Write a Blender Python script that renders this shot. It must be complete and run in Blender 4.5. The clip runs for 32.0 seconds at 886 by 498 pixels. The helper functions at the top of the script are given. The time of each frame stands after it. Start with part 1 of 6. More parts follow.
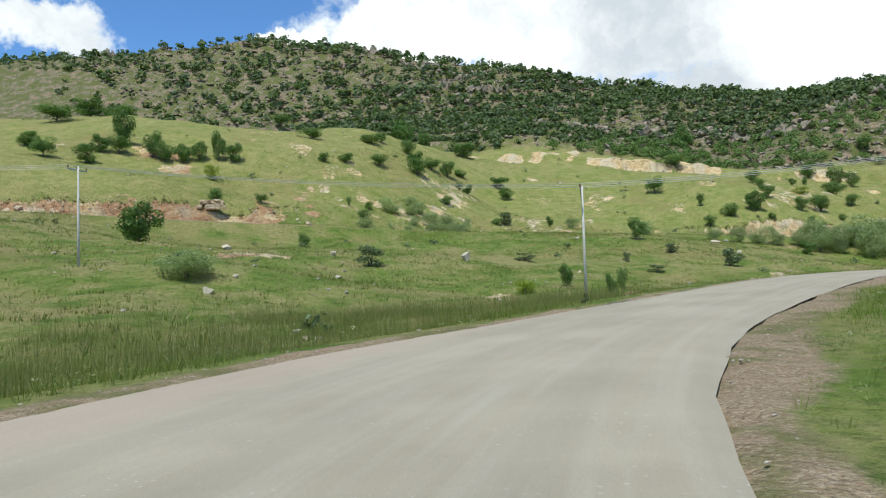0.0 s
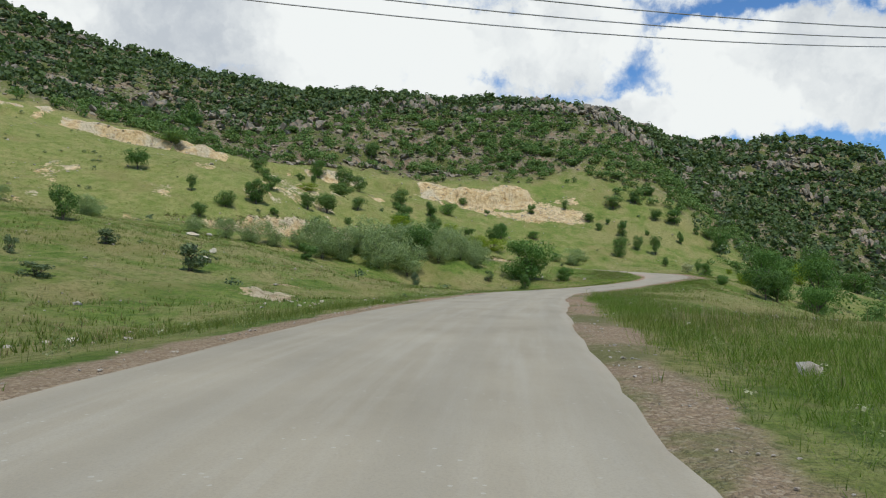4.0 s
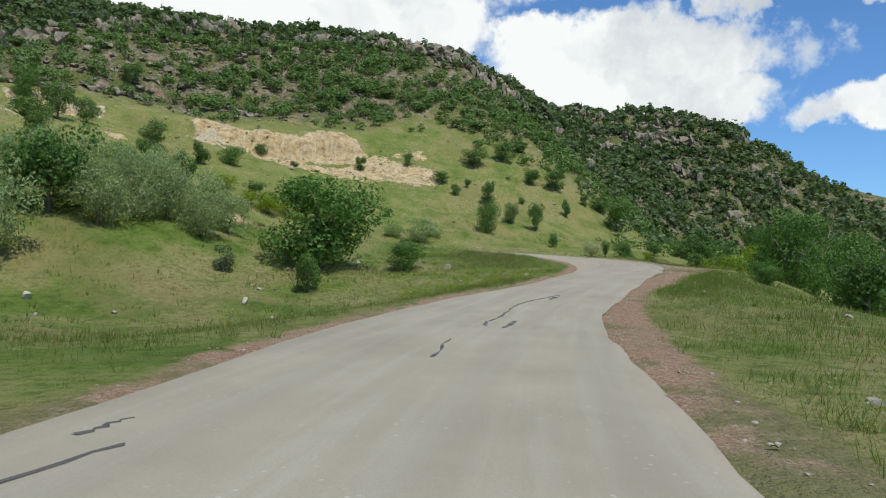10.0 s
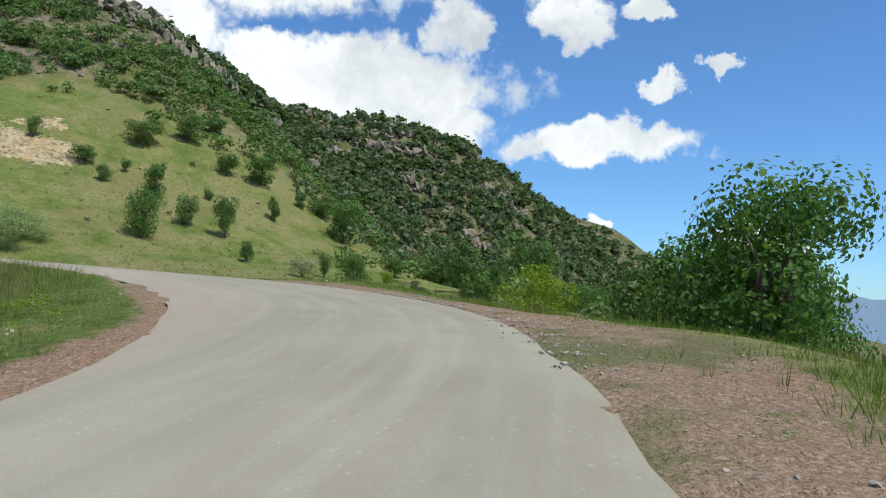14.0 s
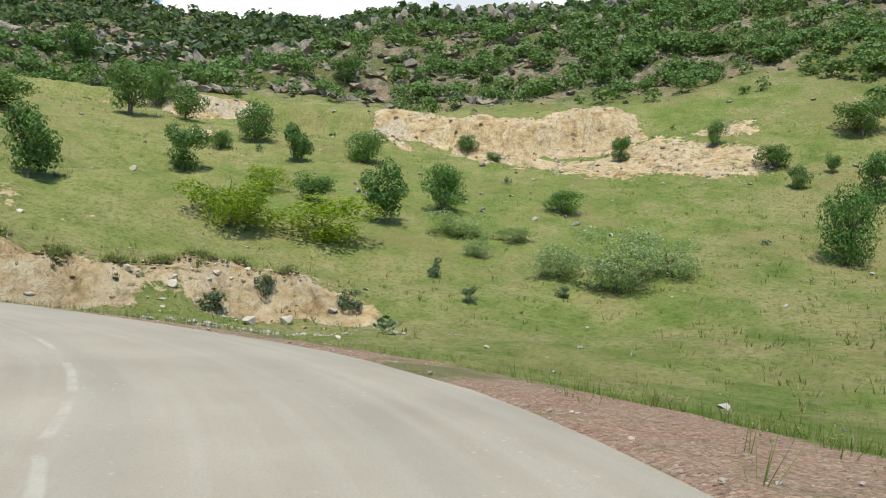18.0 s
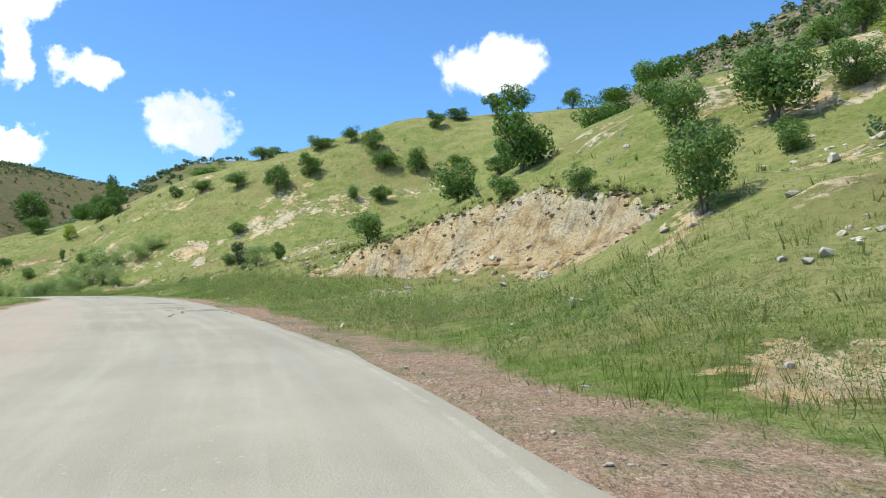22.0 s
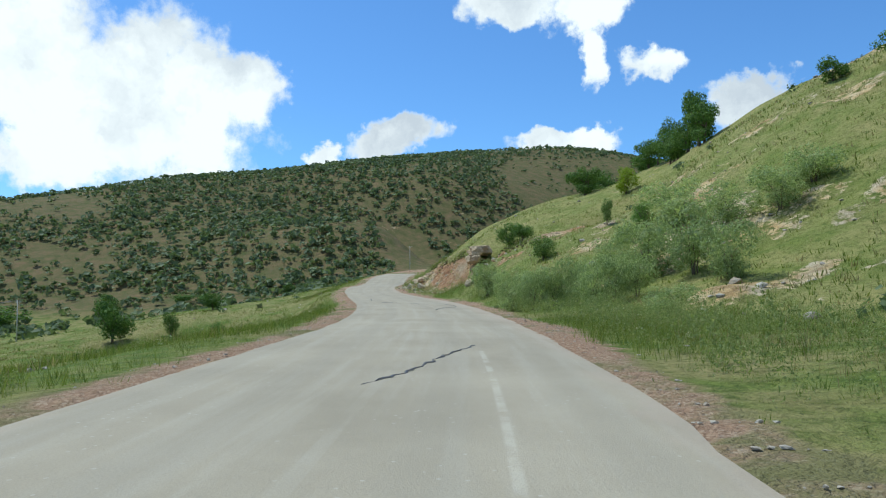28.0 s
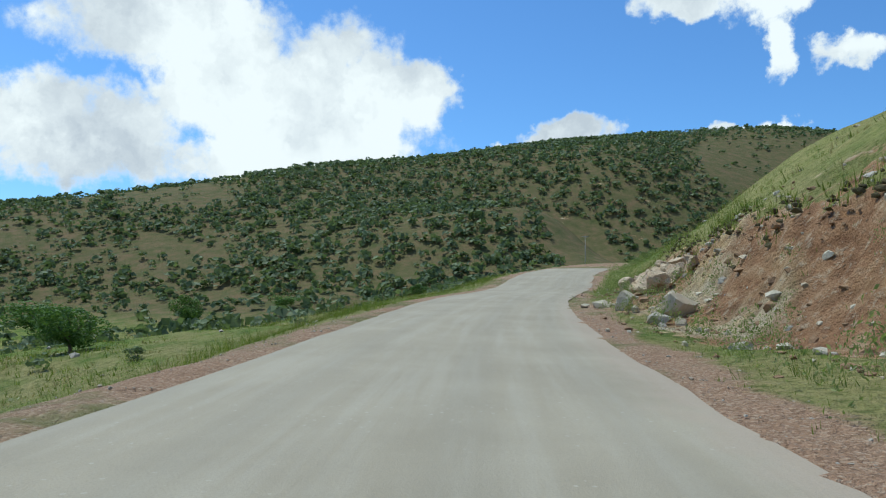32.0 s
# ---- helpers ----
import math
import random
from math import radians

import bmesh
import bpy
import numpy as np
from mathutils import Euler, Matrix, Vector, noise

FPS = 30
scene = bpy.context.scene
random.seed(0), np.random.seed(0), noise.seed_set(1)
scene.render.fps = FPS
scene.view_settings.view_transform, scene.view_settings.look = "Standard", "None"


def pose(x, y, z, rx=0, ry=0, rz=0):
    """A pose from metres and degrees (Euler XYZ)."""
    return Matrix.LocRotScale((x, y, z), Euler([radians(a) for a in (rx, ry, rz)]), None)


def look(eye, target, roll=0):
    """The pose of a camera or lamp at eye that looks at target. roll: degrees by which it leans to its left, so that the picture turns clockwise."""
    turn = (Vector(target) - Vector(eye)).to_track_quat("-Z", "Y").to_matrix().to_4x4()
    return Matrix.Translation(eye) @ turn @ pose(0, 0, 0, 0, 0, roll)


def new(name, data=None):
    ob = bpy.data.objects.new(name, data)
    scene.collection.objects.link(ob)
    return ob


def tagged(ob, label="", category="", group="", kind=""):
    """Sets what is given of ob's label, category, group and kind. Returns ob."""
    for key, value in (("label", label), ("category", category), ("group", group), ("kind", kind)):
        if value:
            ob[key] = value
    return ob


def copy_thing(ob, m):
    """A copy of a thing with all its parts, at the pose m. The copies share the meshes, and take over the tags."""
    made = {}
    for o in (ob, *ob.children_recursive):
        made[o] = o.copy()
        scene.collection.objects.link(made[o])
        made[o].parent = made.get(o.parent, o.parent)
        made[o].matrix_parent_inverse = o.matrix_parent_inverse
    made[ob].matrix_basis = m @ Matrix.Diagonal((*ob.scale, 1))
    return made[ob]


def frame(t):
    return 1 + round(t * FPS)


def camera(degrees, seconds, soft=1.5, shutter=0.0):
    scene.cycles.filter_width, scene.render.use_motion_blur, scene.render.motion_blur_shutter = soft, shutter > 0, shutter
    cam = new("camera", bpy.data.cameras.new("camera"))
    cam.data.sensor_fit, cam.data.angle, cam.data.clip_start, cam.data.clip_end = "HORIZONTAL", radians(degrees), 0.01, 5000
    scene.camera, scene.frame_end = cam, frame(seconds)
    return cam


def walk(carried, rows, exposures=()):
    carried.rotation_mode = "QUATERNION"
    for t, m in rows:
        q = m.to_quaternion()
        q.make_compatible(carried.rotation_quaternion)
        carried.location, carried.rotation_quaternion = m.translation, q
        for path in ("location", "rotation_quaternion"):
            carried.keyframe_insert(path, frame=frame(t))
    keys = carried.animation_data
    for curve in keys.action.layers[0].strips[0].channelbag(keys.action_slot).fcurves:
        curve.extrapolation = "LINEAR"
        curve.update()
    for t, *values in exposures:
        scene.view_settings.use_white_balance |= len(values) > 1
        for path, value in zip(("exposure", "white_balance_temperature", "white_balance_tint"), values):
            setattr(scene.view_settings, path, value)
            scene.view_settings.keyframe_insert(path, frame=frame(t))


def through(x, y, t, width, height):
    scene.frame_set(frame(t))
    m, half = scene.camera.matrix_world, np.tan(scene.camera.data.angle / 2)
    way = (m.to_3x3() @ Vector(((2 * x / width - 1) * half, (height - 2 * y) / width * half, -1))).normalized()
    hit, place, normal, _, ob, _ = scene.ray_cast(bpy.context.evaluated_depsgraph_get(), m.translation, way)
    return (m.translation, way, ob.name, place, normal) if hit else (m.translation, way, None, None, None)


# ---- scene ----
# seconds, place, heading, tilt, lean
PATH = [
    (0, 0.00, -0.00, 0.00, 37.78, 3.21, -1.61),
    (0.5, 3.90, 2.15, 0.10, 30.05, 2.81, -0.47),
    (1, 8.04, 3.79, 0.17, 23.81, 3.31, 0.27),
    (1.5, 12.62, 5.09, 0.34, 18.32, 3.16, 0.52),
    (2, 17.42, 6.00, 0.52, 13.08, 3.28, 0.30),
    (2.5, 22.09, 6.56, 0.69, 9.37, 3.63, 0.06),
    (3, 26.96, 6.93, 0.97, 6.82, 3.23, 0.13),
    (3.5, 31.87, 7.11, 1.21, 5.22, 2.81, 0.73),
    (4, 36.76, 7.17, 1.41, 2.99, 2.83, 1.29),
    (4.5, 41.69, 7.07, 1.59, 1.38, 2.84, 1.86),
    (5, 46.76, 6.86, 1.74, 0.81, 2.85, 2.42),
    (5.5, 52.03, 6.62, 1.87, 0.81, 2.87, 2.99),
    (6, 57.60, 6.32, 1.98, -0.00, 2.46, 2.99),
    (6.5, 63.20, 5.84, 2.12, -0.76, 1.92, 2.34),
    (7, 68.87, 5.29, 2.14, -1.56, 1.71, 1.95),
    (7.5, 74.72, 4.73, 2.20, -2.35, 1.68, 1.76),
    (8, 80.68, 4.11, 2.26, -3.10, 2.21, 2.00),
    (8.5, 86.26, 3.30, 2.30, -4.39, 2.68, 2.17),
    (9, 91.88, 2.41, 2.45, -5.74, 2.54, 1.71),
    (9.5, 97.13, 1.44, 2.48, -7.10, 2.03, 1.67),
    (10, 102.65, 0.22, 2.61, -8.76, 1.89, 1.77),
    (10.5, 108.18, -1.13, 2.64, -10.82, 1.99, 1.04),
    (11, 113.37, -2.71, 2.75, -12.82, 2.09, 0.41),
    (11.5, 118.34, -4.39, 2.79, -15.09, 2.10, 0.02),
    (12, 123.20, -6.17, 2.93, -17.60, 2.56, 0.28),
    (12.5, 128.00, -8.19, 3.14, -20.33, 3.30, 0.96),
    (13, 132.61, -10.32, 3.35, -22.75, 3.95, 2.06),
    (13.5, 137.27, -12.75, 3.61, -24.18, 4.06, 2.54),
    (14, 141.66, -15.32, 3.94, -28.74, 4.01, 1.96),
    (14.5, 145.72, -17.98, 4.31, -29.78, 3.96, 1.39),
    (15, 149.62, -20.36, 4.67, -25.03, 3.91, 0.81),
    (15.5, 153.45, -22.12, 4.99, -16.37, 3.86, 0.24),
    (16, 157.20, -23.04, 5.24, -9.61, 3.85, 1.73),
    (16.5, 161.15, -23.57, 5.45, -2.26, 3.91, 1.97),
    (17, 164.90, -23.65, 5.60, 5.31, 4.42, 2.26),
    (17.5, 168.29, -23.12, 5.76, 14.18, 4.21, 1.92),
    (18, 171.20, -22.11, 5.93, 23.65, 4.36, 2.31),
    (18.5, 173.82, -20.62, 6.08, 33.35, 4.22, 2.68),
    (19, 176.06, -18.79, 6.23, 42.81, 4.79, 2.13),
    (19.5, 178.05, -16.52, 6.38, 52.32, 4.35, 1.36),
    (20, 179.65, -13.94, 6.53, 61.98, 5.03, 1.31),
    (20.5, 180.79, -11.29, 6.68, 71.23, 4.61, 0.18),
    (21, 181.54, -8.03, 6.85, 81.45, 4.92, 0.04),
    (21.5, 181.67, -4.87, 7.03, 92.01, 4.60, -0.82),
    (22, 181.24, -1.39, 7.19, 102.70, 4.34, -1.95),
    (22.5, 180.13, 2.50, 7.38, 111.92, 4.05, -3.80),
    (23, 178.34, 6.60, 7.57, 118.86, 4.74, -4.56),
    (23.5, 176.09, 10.65, 7.75, 123.49, 5.18, -3.99),
    (24, 173.28, 15.08, 7.99, 127.09, 5.35, -3.62),
    (24.5, 170.24, 19.58, 8.28, 129.53, 5.35, -3.66),
    (25, 166.82, 24.11, 8.61, 131.03, 5.40, -2.55),
    (25.5, 163.07, 28.88, 8.86, 132.07, 5.45, -1.44),
    (26, 158.99, 33.85, 9.17, 133.17, 5.50, -0.33),
    (26.5, 154.55, 39.01, 9.51, 134.86, 5.55, 0.78),
    (27, 149.65, 44.31, 9.87, 137.59, 5.28, -0.21),
    (27.5, 144.15, 49.61, 10.14, 140.47, 4.34, -0.14),
    (28, 138.08, 55.12, 10.45, 143.25, 3.89, -0.36),
    (28.5, 131.52, 60.25, 10.72, 145.44, 3.50, -0.76),
    (29, 124.86, 65.44, 10.88, 147.12, 2.60, -1.77),
    (29.5, 117.75, 70.58, 11.04, 148.59, 2.78, -1.09),
    (30, 110.34, 75.56, 11.21, 149.83, 2.82, -0.91),
    (30.5, 102.66, 80.45, 11.44, 151.32, 3.34, 0.80),
    (31, 94.73, 85.18, 11.67, 152.92, 3.81, 0.48),
    (31.5, 86.61, 89.61, 11.90, 154.41, 3.93, 0.73),
    (32, 78.74, 93.64, 12.27, 155.77, 3.94, 0.81),
]
cam = camera(59.78, 32.0, soft=1.15)


def car_view(x, y, z, heading, tilt, lean):
    h, p = radians(heading), radians(tilt)
    eye = Vector((x, y, z))
    way = Vector((math.cos(p) * math.cos(h), math.cos(p) * math.sin(h), math.sin(p)))
    return look(eye, eye + way, lean)


walk(cam, [(row[0], car_view(*row[1:])) for row in PATH],
     exposures=[(0, 0.08, 6400, 3), (2, -0.1, 6400, 4), (3.5, -0.25, 6420, 5), (6, -0.36, 6450, 5), (10, -0.2, 6450, 5), (13, -0.12, 6350, 4), (16, 0.02, 6450, 5), (19, 0.35, 6600, 7), (21, 0.38, 6450, 5), (22, 0.42, 6350, 4), (23, 0.24, 6200, 2), (27, -0.05, 6050, 0), (30, -0.15, 6000, -1), (32, -0.2, 6000, -1)])


# ---- daylight: high sun, blue sky with broken white cloud ----
SUN_ELEV, SUN_TURN = radians(62), radians(200)
sun = new("sun", bpy.data.lights.new("sun", "SUN"))
sun.data.energy, sun.data.angle, sun.data.color = 4.2, radians(0.6), (0.99, 0.965, 0.89)
sun.matrix_world = look((0, 0, 0), (-math.cos(SUN_ELEV) * math.cos(SUN_TURN), -math.cos(SUN_ELEV) * math.sin(SUN_TURN), -math.sin(SUN_ELEV)))
scene.view_settings.exposure = 0.0


class Nodes:
    """A small helper that adds and wires shader nodes."""

    def __init__(self, tree):
        self.tree = tree
        tree.nodes.clear()

    def add(self, kind, inputs=None, **settings):
        n = self.tree.nodes.new(kind)
        for k, v in settings.items():
            setattr(n, k, v)
        for k, v in (inputs or {}).items():
            if isinstance(v, bpy.types.NodeSocket):
                self.tree.links.new(v, n.inputs[k])
            else:
                n.inputs[k].default_value = v
        return n

    def math(self, op, a, b=0.0, c=0.0, clamp=False):
        return self.add("ShaderNodeMath", {0: a, 1: b, 2: c}, operation=op, use_clamp=clamp).outputs[0]

    def noise(self, where, scale, detail=4.0, rough=0.55, color=False):
        n = self.add("ShaderNodeTexNoise", {"Vector": where, "Scale": scale, "Detail": detail, "Roughness": rough})
        return n.outputs["Color" if color else "Fac"]

    def ramp(self, fac, *stops):
        r = self.add("ShaderNodeValToRGB", {"Fac": fac})
        el = r.color_ramp.elements
        while len(el) < len(stops):
            el.new(0.5)
        for e, (p, col) in zip(el, stops):
            e.position = p
            e.color = (*col, 1) if len(col) == 3 else col
        return r.outputs[0]

    def mix(self, fac, a, b, mode="MIX"):
        n = self.add("ShaderNodeMix", data_type="RGBA", blend_type=mode)
        for i, v in ((0, fac), (6, a), (7, b)):
            if isinstance(v, bpy.types.NodeSocket):
                self.tree.links.new(v, n.inputs[i])
            else:
                n.inputs[i].default_value = (*v, 1) if isinstance(v, tuple) and len(v) == 3 else v
        return n.outputs[2]

    def smooth(self, v, lo, hi):
        return self.add("ShaderNodeMapRange", {"Value": v, "From Min": lo, "From Max": hi}, interpolation_type="SMOOTHSTEP").outputs[0]


def make_sky():
    world = bpy.data.worlds.new("sky")
    scene.world = world
    world.use_nodes = True
    n = Nodes(world.node_tree)
    sky = n.add("ShaderNodeTexSky", sky_type="NISHITA", sun_disc=False, sun_elevation=SUN_ELEV, sun_rotation=math.pi / 2 - SUN_TURN,
                altitude=900, air_density=1.0, dust_density=0.6, ozone_density=2.0)
    way = n.add("ShaderNodeTexCoord").outputs["Generated"]
    wob = n.noise(way, 9.0, 6.0, 0.6, color=True)
    off = n.add("ShaderNodeVectorMath", {0: wob, 1: (0.5, 0.5, 0.5)}, operation="SUBTRACT").outputs[0]
    off = n.add("ShaderNodeVectorMath", {0: off, 1: (0.10, 0.10, 0.08)}, operation="MULTIPLY").outputs[0]
    wob2 = n.add("ShaderNodeVectorMath", {0: n.noise(way, 30.0, 5.0, 0.6, color=True), 1: (0.5, 0.5, 0.5)}, operation="SUBTRACT").outputs[0]
    wob2 = n.add("ShaderNodeVectorMath", {0: wob2, 1: (0.05, 0.05, 0.05)}, operation="MULTIPLY").outputs[0]
    off = n.add("ShaderNodeVectorMath", {0: off, 1: wob2}, operation="ADD").outputs[0]
    bent = n.add("ShaderNodeVectorMath", {0: way, 1: off}, operation="ADD").outputs[0]
    cover = None
    # cloud heaps: azimuth, elevation, half-width, half-height in degrees
    for az, el, w, h in CLOUDS:
        a, e = radians(az), radians(el)
        mid = Vector((math.cos(e) * math.cos(a), math.cos(e) * math.sin(a), math.sin(e)))
        d = n.add("ShaderNodeVectorMath", {0: bent, 1: mid}, operation="SUBTRACT").outputs[0]
        side = Vector((-math.sin(a), math.cos(a), 0))
        up = side.cross(mid) * -1
        u = n.add("ShaderNodeVectorMath", {0: d, 1: side / radians(w)}, operation="DOT_PRODUCT").outputs["Value"]
        v = n.add("ShaderNodeVectorMath", {0: d, 1: up / radians(h)}, operation="DOT_PRODUCT").outputs["Value"]
        r = n.math("ADD", n.math("MULTIPLY", u, u), n.math("MULTIPLY", v, v))
        q = n.math("ADD", r, n.math("MULTIPLY", n.math("GREATER_THAN", n.add("ShaderNodeVectorMath", {0: way, 1: mid}, operation="DOT_PRODUCT").outputs["Value"], 0.0), -9.0))
        q = n.math("SUBTRACT", 1.0, n.math("ADD", q, 9.0))
        cover = q if cover is None else n.math("MAXIMUM", cover, q)
    lump = n.noise(way, 16.0, 8.0, 0.62)
    dense = n.math("ADD", cover, n.math("MULTIPLY_ADD", lump, 2.1, -1.05))
    mask = n.smooth(dense, -0.12, 0.55)
    shade = n.noise(bent, 5.0, 5.0, 0.55)
    light = n.ramp(shade, (0.36, (6.3, 6.6, 7.3)), (0.56, (10.5, 10.5, 10.6)))
    core = n.smooth(dense, 0.05, 0.5)
    light = n.mix(core, (9.0, 9.4, 10.0), light)
    blue = n.mix(1.0, sky.outputs[0], (0.86, 1.22, 1.62), "MULTIPLY")
    out = n.mix(mask, blue, light)
    bg = n.add("ShaderNodeBackground", {"Color": out, "Strength": 0.105})
    n.add("ShaderNodeOutputWorld", {"Surface": bg.outputs[0]})


# heaps over the rocky mountain, then small ones above the valley
CLOUDS = [
    (10, 14.0, 18, 3.0), (-14, 12.5, 10, 2.4), (65, 18.1, 4.2, 2.1), (49, 17.8, 3.0, 1.0), (37, 19.0, 11.5, 3.1), (22, 17.8, 13.6, 4.0), (28, 22.8, 17.2, 4.0), (9, 18.3, 18.2, 4.2),
    (22, 17.2, 9.6, 2.6), (-4, 17.5, 8.8, 4.0), (-20, 15.4, 10.0, 3.7), (-27, 12.8, 6.2, 2.6), (-8, 24.3, 21.5, 4.9), (-23, 16.0, 11.9, 3.2),
    (-15, 17.6, 3.9, 2.0), (-6, 20.5, 5.3, 1.8), (-40, 12.0, 7.3, 1.7), (-38, 20.7, 3.1, 2.0), (-45, 15.8, 1.6, 1.0), (-49, 16.7, 1.1, 0.7),
]
CLOUDS += [
    (-51, 4.5, 4.1, 1.7), (-40, 6.3, 1.3, 0.7), (-29, 20.0, 2.6, 2.2), (-43, 20.9, 2.3, 0.9), (138, 21.4, 3.7, 2.0), (132, 20.5, 2.8, 2.1),
    (132, 17.4, 1.4, 2.3), (127, 16.5, 2.8, 1.4), (120, 13.2, 3.3, 2.1), (99, 17.6, 3.9, 2.4), (146, 12.4, 3.4, 1.8), (134, 11.4, 3.9, 1.4),
    (165, 13.5, 9.2, 6.6), (172, 15.3, 5.2, 5.7), (171, 9.6, 6.6, 2.6), (158, 14.7, 3.3, 3.1), (152, 10.9, 1.9, 1.1), (147, 11.9, 3.4, 1.4),
    (134, 12.1, 3.8, 1.0), (176, 18.9, 9.0, 3.5), (162, 15.8, 6.6, 2.6), (-179, 11.2, 7.3, 4.0),
    (240, 30, 22, 9), (290, 35, 20, 8), (330, 28, 18, 6),
]
make_sky()


# ---- materials ----
def material(name, build, rough=0.85, bump=0.3, spec=0.25, metal=0.0, deep=0.05):
    """A material whose colour and relief come from build(nodes, place) -> colour, height."""
    m = bpy.data.materials.new(name)
    m.use_nodes = True
    n = Nodes(m.node_tree)
    place = n.add("ShaderNodeNewGeometry").outputs["Position"]
    col, high, *more = build(n, place)
    p = n.add("ShaderNodeBsdfPrincipled", {"Base Color": col, "Roughness": more[0] if more else rough, "Specular IOR Level": spec, "Metallic": metal})
    if high is not None:
        b = n.add("ShaderNodeBump", {"Height": high, "Strength": bump, "Distance": deep})
        m.node_tree.links.new(b.outputs[0], p.inputs["Normal"])
    n.add("ShaderNodeOutputMaterial", {"Surface": p.outputs[0]})
    return m


def ground_build(n, place):
    masks = n.add("ShaderNodeAttribute", attribute_name="ground_mask")
    sep = n.add("ShaderNodeSeparateColor", {"Color": masks.outputs["Color"]}).outputs
    dirt, raw, crag = sep[0], sep[1], sep[2]
    dry_land = masks.outputs["Alpha"]
    big, mid = n.noise(place, 0.028, 4), n.noise(place, 0.21, 5, 0.62)
    fine, grain = n.noise(place, 1.7, 5, 0.7), n.noise(place, 13.0, 4, 0.7)
    grass = n.ramp(mid, (0.3, (0.09, 0.145, 0.024)), (0.5, (0.155, 0.208, 0.042)), (0.68, (0.25, 0.262, 0.085)))
    tuft = n.noise(place, 0.75, 5, 0.72)
    grass = n.mix(n.math("MULTIPLY", n.smooth(tuft, 0.48, 0.66), 0.8), grass, (0.185, 0.19, 0.065))
    grass = n.mix(n.math("MULTIPLY", n.smooth(tuft, 0.50, 0.36), 0.65), grass, (0.058, 0.098, 0.017))
    dry = n.ramp(fine, (0.3, (0.20, 0.18, 0.066)), (0.6, (0.31, 0.262, 0.118)), (0.8, (0.41, 0.31, 0.165)))
    patch = n.math("ADD", n.math("MULTIPLY", big, 0.55), n.math("MULTIPLY", mid, 0.6))
    col = n.mix(n.math("MULTIPLY", n.smooth(patch, 0.51, 0.66), 0.82), grass, dry)
    sere = n.add("ShaderNodeAttribute", attribute_name="dryness").outputs["Fac"]
    straw = n.mix(n.smooth(n.noise(place, 0.5, 5, 0.7), 0.35, 0.62), (0.20, 0.225, 0.06), (0.345, 0.31, 0.12))
    col = n.mix(n.math("MULTIPLY", sere, 0.62), col, straw)
    mottle = n.noise(place, 3.4, 5, 0.75)
    col = n.mix(n.math("MULTIPLY", n.smooth(mottle, 0.52, 0.36), 0.5), col, (0.042, 0.075, 0.013))
    col = n.mix(n.math("MULTIPLY", n.smooth(mottle, 0.58, 0.72), 0.5), col, (0.26, 0.25, 0.11))
    col = n.mix(n.math("MULTIPLY", n.smooth(grain, 0.45, 0.75), 0.35), col, (0.08, 0.12, 0.02))
    worn = n.noise(place, 0.085, 6, 0.68)
    col = n.mix(n.math("MULTIPLY", n.smooth(worn, 0.50, 0.66), 0.6), col, n.mix(fine, (0.17, 0.155, 0.05), (0.29, 0.235, 0.105)))
    scrub = n.ramp(mid, (0.3, (0.075, 0.088, 0.028)), (0.5, (0.125, 0.108, 0.048)), (0.72, (0.19, 0.125, 0.07)))
    scrub = n.mix(n.smooth(fine, 0.5, 0.75), scrub, (0.10, 0.12, 0.035))
    col = n.mix(dry_land, col, scrub)
    vor = n.add("ShaderNodeTexVoronoi", {"Vector": place, "Scale": 0.55, "Randomness": 1.0}, feature="F1")
    rock = n.ramp(n.noise(place, 0.9, 6, 0.7), (0.34, (0.07, 0.06, 0.045)), (0.5, (0.19, 0.155, 0.11)), (0.68, (0.36, 0.31, 0.235)))
    rock = n.mix(n.math("MULTIPLY", n.smooth(mid, 0.52, 0.68), 0.6), rock, (0.27, 0.17, 0.10))
    stony = n.smooth(n.math("ADD", n.math("MULTIPLY", mid, 0.65), n.math("MULTIPLY", fine, 0.4)), 0.49, 0.58)
    turf = n.mix(n.smooth(fine, 0.35, 0.65), (0.07, 0.10, 0.024), (0.15, 0.135, 0.052))
    cragc = n.mix(stony, turf, rock)
    col = n.mix(crag, col, cragc)
    strata = n.add("ShaderNodeMapping", {"Vector": place, "Scale": (0.7, 0.7, 1.2)}).outputs[0]
    earth = n.ramp(n.noise(strata, 0.9, 6, 0.65), (0.28, (0.20, 0.12, 0.05)), (0.42, (0.52, 0.35, 0.165)), (0.58, (0.66, 0.50, 0.28)), (0.75, (0.74, 0.62, 0.42)))
    red = n.ramp(n.noise(strata, 1.4, 6, 0.65), (0.3, (0.17, 0.085, 0.045)), (0.5, (0.37, 0.20, 0.105)), (0.62, (0.45, 0.27, 0.15)), (0.75, (0.58, 0.43, 0.28)))
    axes = n.add("ShaderNodeSeparateXYZ", {"Vector": place}).outputs
    px = axes[0]
    grey = n.ramp(n.noise(place, 2.3, 6, 0.7), (0.3, (0.33, 0.28, 0.19)), (0.5, (0.56, 0.48, 0.34)), (0.7, (0.70, 0.62, 0.47)))
    earth = n.mix(n.math("MULTIPLY", n.smooth(n.noise(place, 0.22, 4, 0.6), 0.42, 0.60), n.math("MULTIPLY_ADD", n.smooth(axes[1], 14, 24), 0.5, 0.3)), earth, grey)
    gully = n.noise(n.add("ShaderNodeMapping", {"Vector": place, "Scale": (1.0, 1.0, 0.12)}).outputs[0], 1.5, 5, 0.65)
    earth = n.mix(n.math("MULTIPLY", n.smooth(gully, 0.50, 0.36), 0.5), earth, (0.22, 0.135, 0.065))
